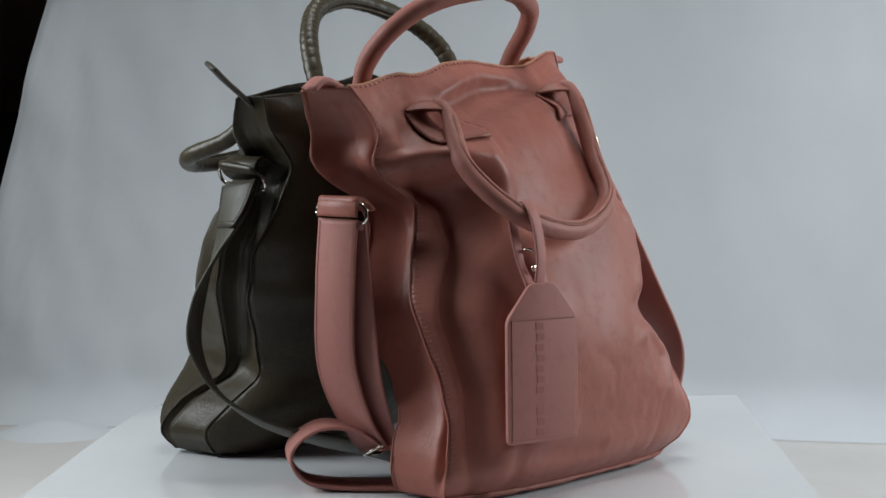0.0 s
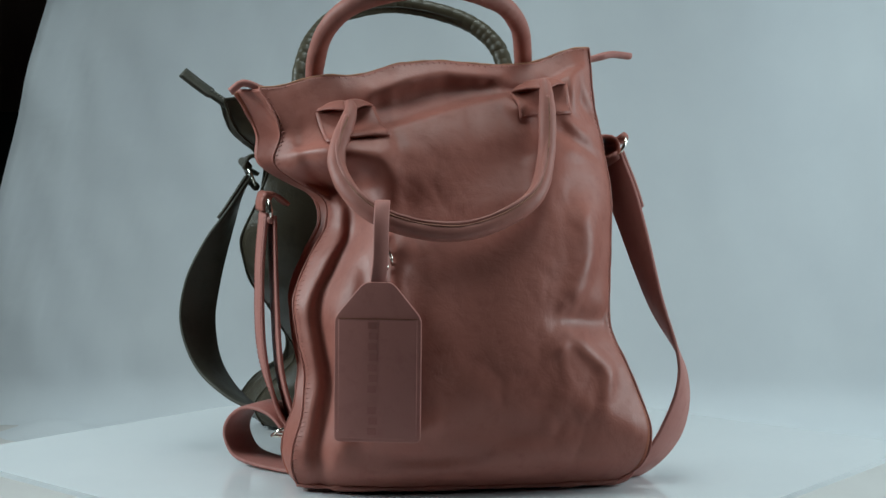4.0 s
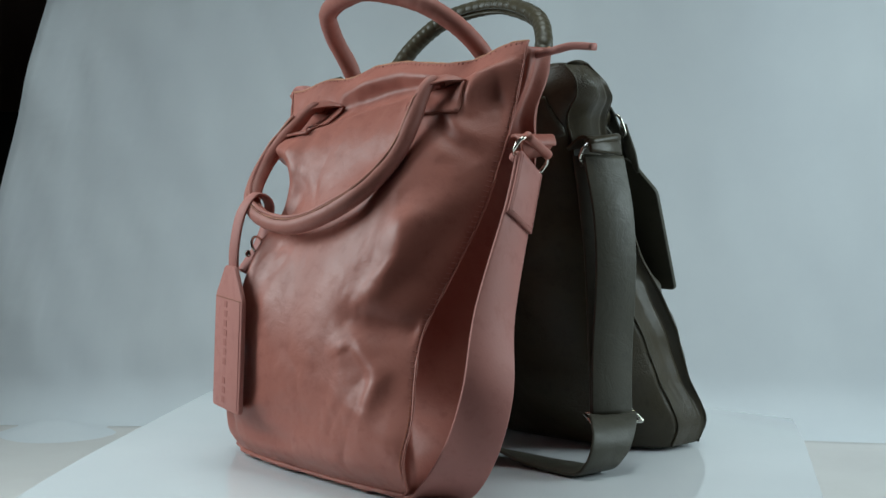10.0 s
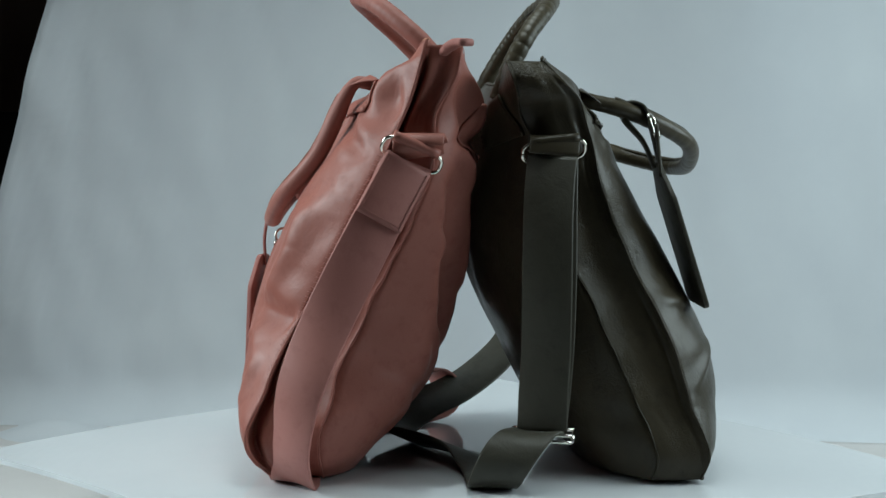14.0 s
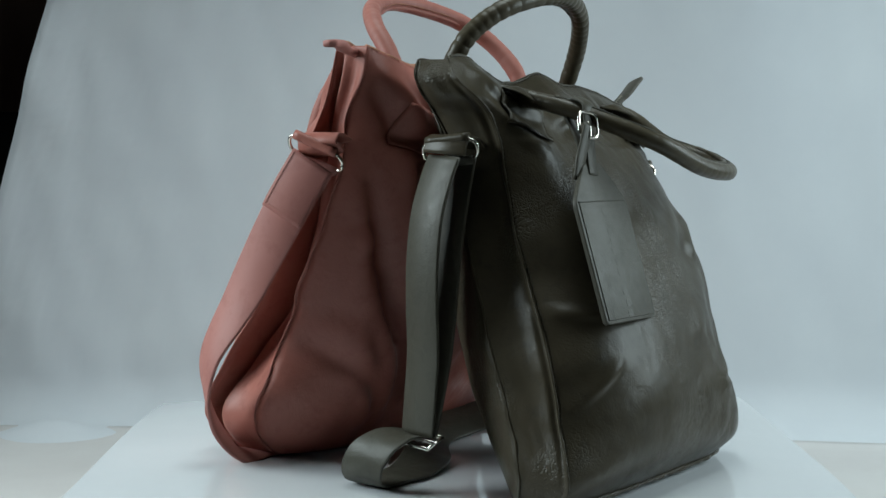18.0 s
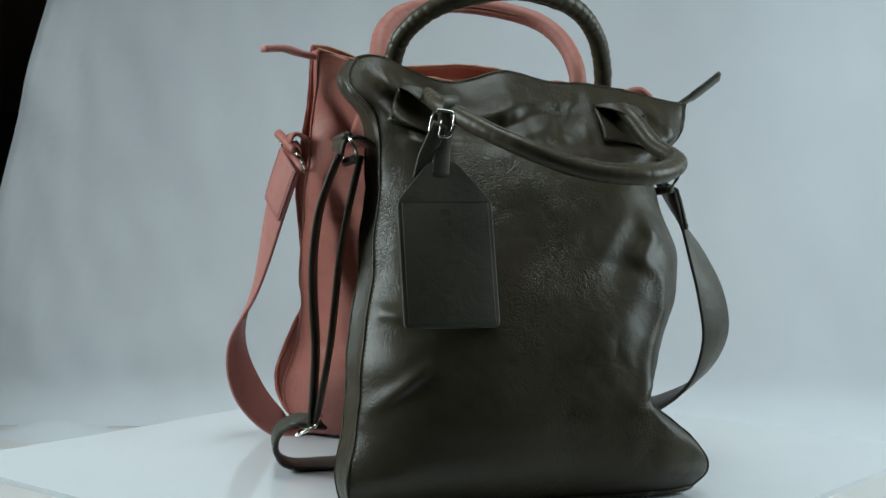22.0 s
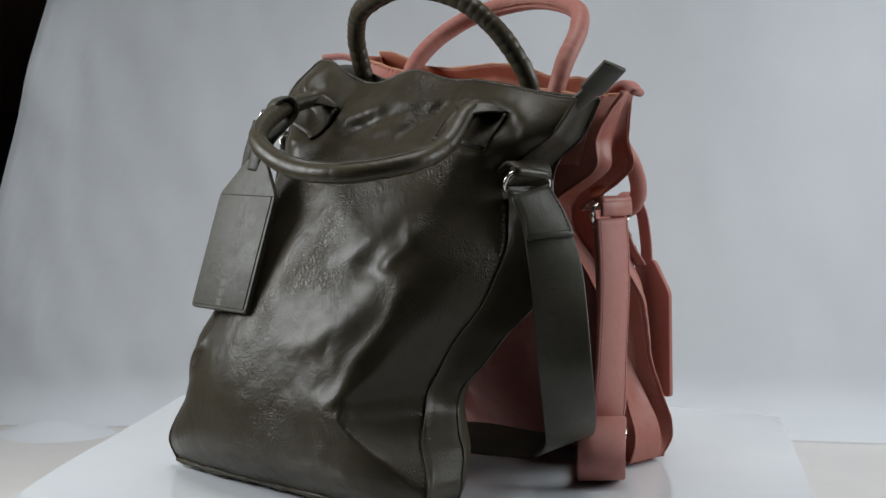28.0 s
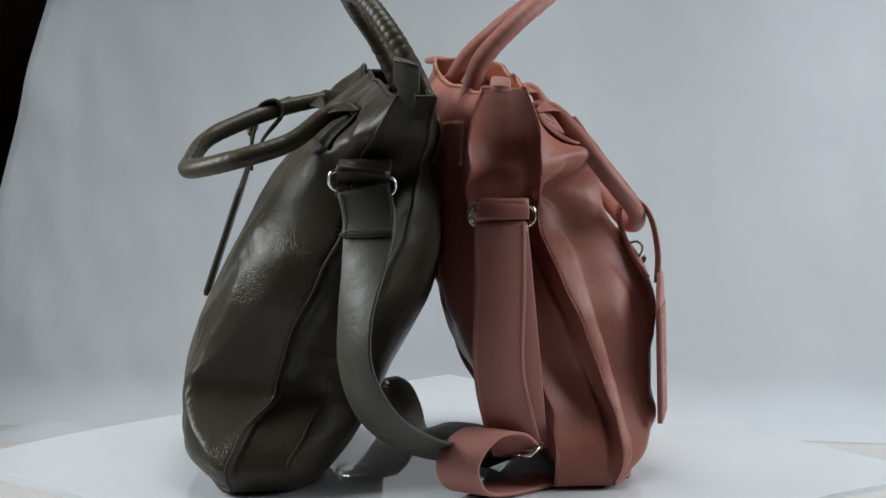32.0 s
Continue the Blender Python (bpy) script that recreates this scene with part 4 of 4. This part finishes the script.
handle_tab(olive, olive_shape, o_back, on_back(olive_shape, o_back, -0.066, 0.330), OLIVE, OLIVE_THREAD, wings=False)
handle_tab(olive, olive_shape, o_back, on_back(olive_shape, o_back, 0.134, 0.315), OLIVE, OLIVE_THREAD, wings=False)

# its shoulder strap, from one ring over the board to the other
O_STRAP = [(0.180, -0.098, 0.262), (0.194, -0.094, 0.236), (0.211, -0.100, 0.200), (0.224, -0.108, 0.160), (0.229, -0.108, 0.120), (0.220, -0.090, 0.080), (0.196, -0.058, 0.052), (0.160, -0.022, 0.036), (0.124, 0.016, 0.026), (0.092, 0.042, 0.014), (0.048, 0.046, 0.011), (0.004, 0.024, 0.014), (-0.045, -0.010, 0.012), (-0.090, -0.025, 0.004), (-0.130, -0.026, 0.003), (-0.158, -0.024, 0.004), (-0.170, -0.026, 0.014), (-0.172, -0.034, 0.030), (-0.164, -0.048, 0.044), (-0.153, -0.062, 0.049), (-0.146, -0.071, 0.046)]
O_ACROSS = [(0.1, 1, 0), (0.3, 0.95, 0), (0.66, 0.74, 0), (0.83, 0.53, 0), (0.82, 0.56, 0), (0.63, 0.77, 0), (0.38, 0.92, 0.1), (0.40, 0.85, 0.3), (0.45, 0.80, 0.4), (0.35, 0.85, 0.4), (0.05, 0.90, 0.4), (-0.15, 0.85, 0.45), (-0.1, 0.9, 0.35), (0, 1, 0.1), (0.05, 1, 0), (0.1, 0.99, 0), (0.1, 0.99, 0), (0.1, 0.98, 0), (0.2, 0.97, 0), (0.31, 0.95, 0), (0.31, 0.95, 0)]
bm = bmesh.new()
ribbon(bm, O_STRAP, None, 0.044, 0.0034, n=150, across=O_ACROSS)
o_strap = part("shoulder_strap", bm, OLIVE_STRAP, olive, "wide flat olive leather strap lying on the board")
bm = bmesh.new()
thread = bmesh.new()
ribbon(bm, O_STRAP, None, 0.0435, 0.003, n=150, across=O_ACROSS, off=-0.0034, span=(0, 0.065), sew=thread, sew_side=-1)
part("strap_end", bm, OLIVE_STRAP, o_strap)
tagged(part("end_stitching", thread, OLIVE_THREAD, o_strap), kind="stuff")
bm = bmesh.new()
ribbon(bm, [(0.172, -0.098, 0.268), (0.184, -0.098, 0.276), (0.176, -0.096, 0.286), (0.160, -0.094, 0.280)], [(1, 0, -0.5), (1, 0, 0.4), (0, 0, 1), (-0.6, 0, 1)], 0.044, 0.0036, n=14)
part("ring_loop", bm, OLIVE, olive)
strap_ring(o_strap, (0.179, -0.099, 0.268), (0.0, 1, -0.1), (0.4, 0, 1), OLIVE, OLIVE_STRAP)
bm = bmesh.new()
ribbon(bm, [(-0.124, -0.079, 0.290), (-0.131, -0.076, 0.272), (-0.141, -0.073, 0.240), (-0.146, -0.072, 0.200), (-0.146, -0.072, 0.160), (-0.144, -0.072, 0.120), (-0.145, -0.070, 0.080), (-0.147, -0.069, 0.050)], None, 0.044, 0.0034, n=60, across=(0.31, 0.95, 0))
o_strap2 = part("shoulder_strap", bm, OLIVE_STRAP, olive, "wide flat olive leather strap")
bm = bmesh.new()
ribbon(bm, [(-0.106, -0.084, 0.290), (-0.117, -0.082, 0.240), (-0.124, -0.081, 0.200), (-0.128, -0.080, 0.160), (-0.132, -0.078, 0.120), (-0.138, -0.074, 0.080), (-0.143, -0.070, 0.050)], None, 0.042, 0.003, n=44, across=(0.31, 0.95, 0))
part("strap_layer", bm, OLIVE_STRAP, o_strap2)
bm = bmesh.new()
ribbon(bm, [(-0.095, -0.082, 0.296), (-0.110, -0.082, 0.306), (-0.1225, -0.081, 0.304), (-0.1265, -0.080, 0.292)], [(-0.3, 0, 1), (-0.4, 0, 1), (-0.8, 0, 0.6), (-1, 0, 0.3)], 0.044, 0.0036, n=16)
part("ring_loop", bm, OLIVE, olive)
strap_ring(o_strap2, (-0.118, -0.081, 0.295), (0.0, 1, -0.1), (-0.4, 0, 1), OLIVE, OLIVE_STRAP)
slider(o_strap2, pose(-0.149, -0.069, 0.047, 62, 0, 72), 0.054, 0.018)

# its tag and buckled loop
TAG_O = pose(-0.061, -0.188, 0.280, -18, 0, -3)
o_tag = luggage_tag(olive, TAG_O, 0.080, 0.106, 0.028, OLIVE_STRAP, OLIVE_EDGE, [(x + 0.004, z + 0.004, a, b) for x, z, a, b in MARKS], OLIVE_STRAP, 0.00012)
bm = bmesh.new()
ribbon(bm, [(-0.063, -0.191, 0.275), (-0.060, -0.186, 0.300), (-0.054, -0.181, 0.322), (-0.050, -0.177, 0.336), (-0.048, -0.163, 0.340), (-0.048, -0.157, 0.327), (-0.057, -0.175, 0.303), (-0.062, -0.185, 0.279)],
       [(0, -1, 0.3), (0, -1, 0.3), (0, -1, 0.6), (0, -0.3, 1), (0, 0.6, 1), (0, 1, 0), (0, 1, -0.5), (0, 1, -0.5)], 0.014, 0.0026, n=60)
part("tag_loop", bm, OLIVE_STRAP, o_tag)
bm = bmesh.new()
ribbon(bm, [(-0.062, -0.186, 0.318), (-0.072, -0.186, 0.296), (-0.084, -0.186, 0.272)], [(0, -1, 0.3)] * 3, lambda t: 0.013 * (1 - 0.7 * max(0, t - 0.6) / 0.4), 0.0026, n=14)
part("loop_tail", bm, OLIVE_STRAP, o_tag)
bm = bmesh.new()
frame_m = pose(-0.060, -0.184, 0.318, -20, 8, -28)
tube(bm, [frame_m @ Vector((0.0095 * math.copysign(abs(math.cos(u)) ** 0.5, math.cos(u)), 0, 0.0115 * math.copysign(abs(math.sin(u)) ** 0.5, math.sin(u)))) for u in np.linspace(0, 2 * math.pi, 41)], 0.0014, n=90, seg=8)
tube(bm, [frame_m @ Vector((-0.001, -0.002, 0.002)), frame_m @ Vector((0, -0.0028, -0.004)), frame_m @ Vector((0, -0.0022, -0.0125))], 0.0010, n=8, seg=6)
part("buckle", bm, STEEL, o_tag, "shiny nickel buckle")

# its zip end
bm = bmesh.new()
ribbon(bm, [(0.196, -0.066, 0.330), (0.212, -0.066, 0.341), (0.228, -0.068, 0.352), (0.246, -0.070, 0.366)], None, lambda t: 0.022 if t > 0.45 else 0.015, 0.0040, n=24, across=(0.40, 0.88, -0.25))
zip_end = part("zip_end", bm, OLIVE_STRAP, olive)
bm = bmesh.new()
for i in range(9):
    c = Vector((0.196, -0.067, 0.3325)).lerp(Vector((0.219, -0.068, 0.3485)), i / 8)
    box(bm, (0.0013, 0.0052, 0.0022), Matrix.Translation(c) @ pose(0, 0, 0, 0, -35, -20))
tagged(part("zip_teeth", bm, ZIP, zip_end, smooth=False), kind="stuff")
turning.append(olive)

# ---- what moves ----
TURN = ((0, 0.0), (4, 38.19), (8, 76.75), (12, 116.74), (16, 156.95), (20, 196.52), (24, 236.11), (28, 275.16), (32, 314.43))


def motions():
    angle = curve(*TURN)
    for ob in turning:
        home = ob.matrix_world.copy()
        walk(ob, [(t, pose(0, 0, 0, 0, 0, -angle(t)) @ home) for t in range(33)])


motions()
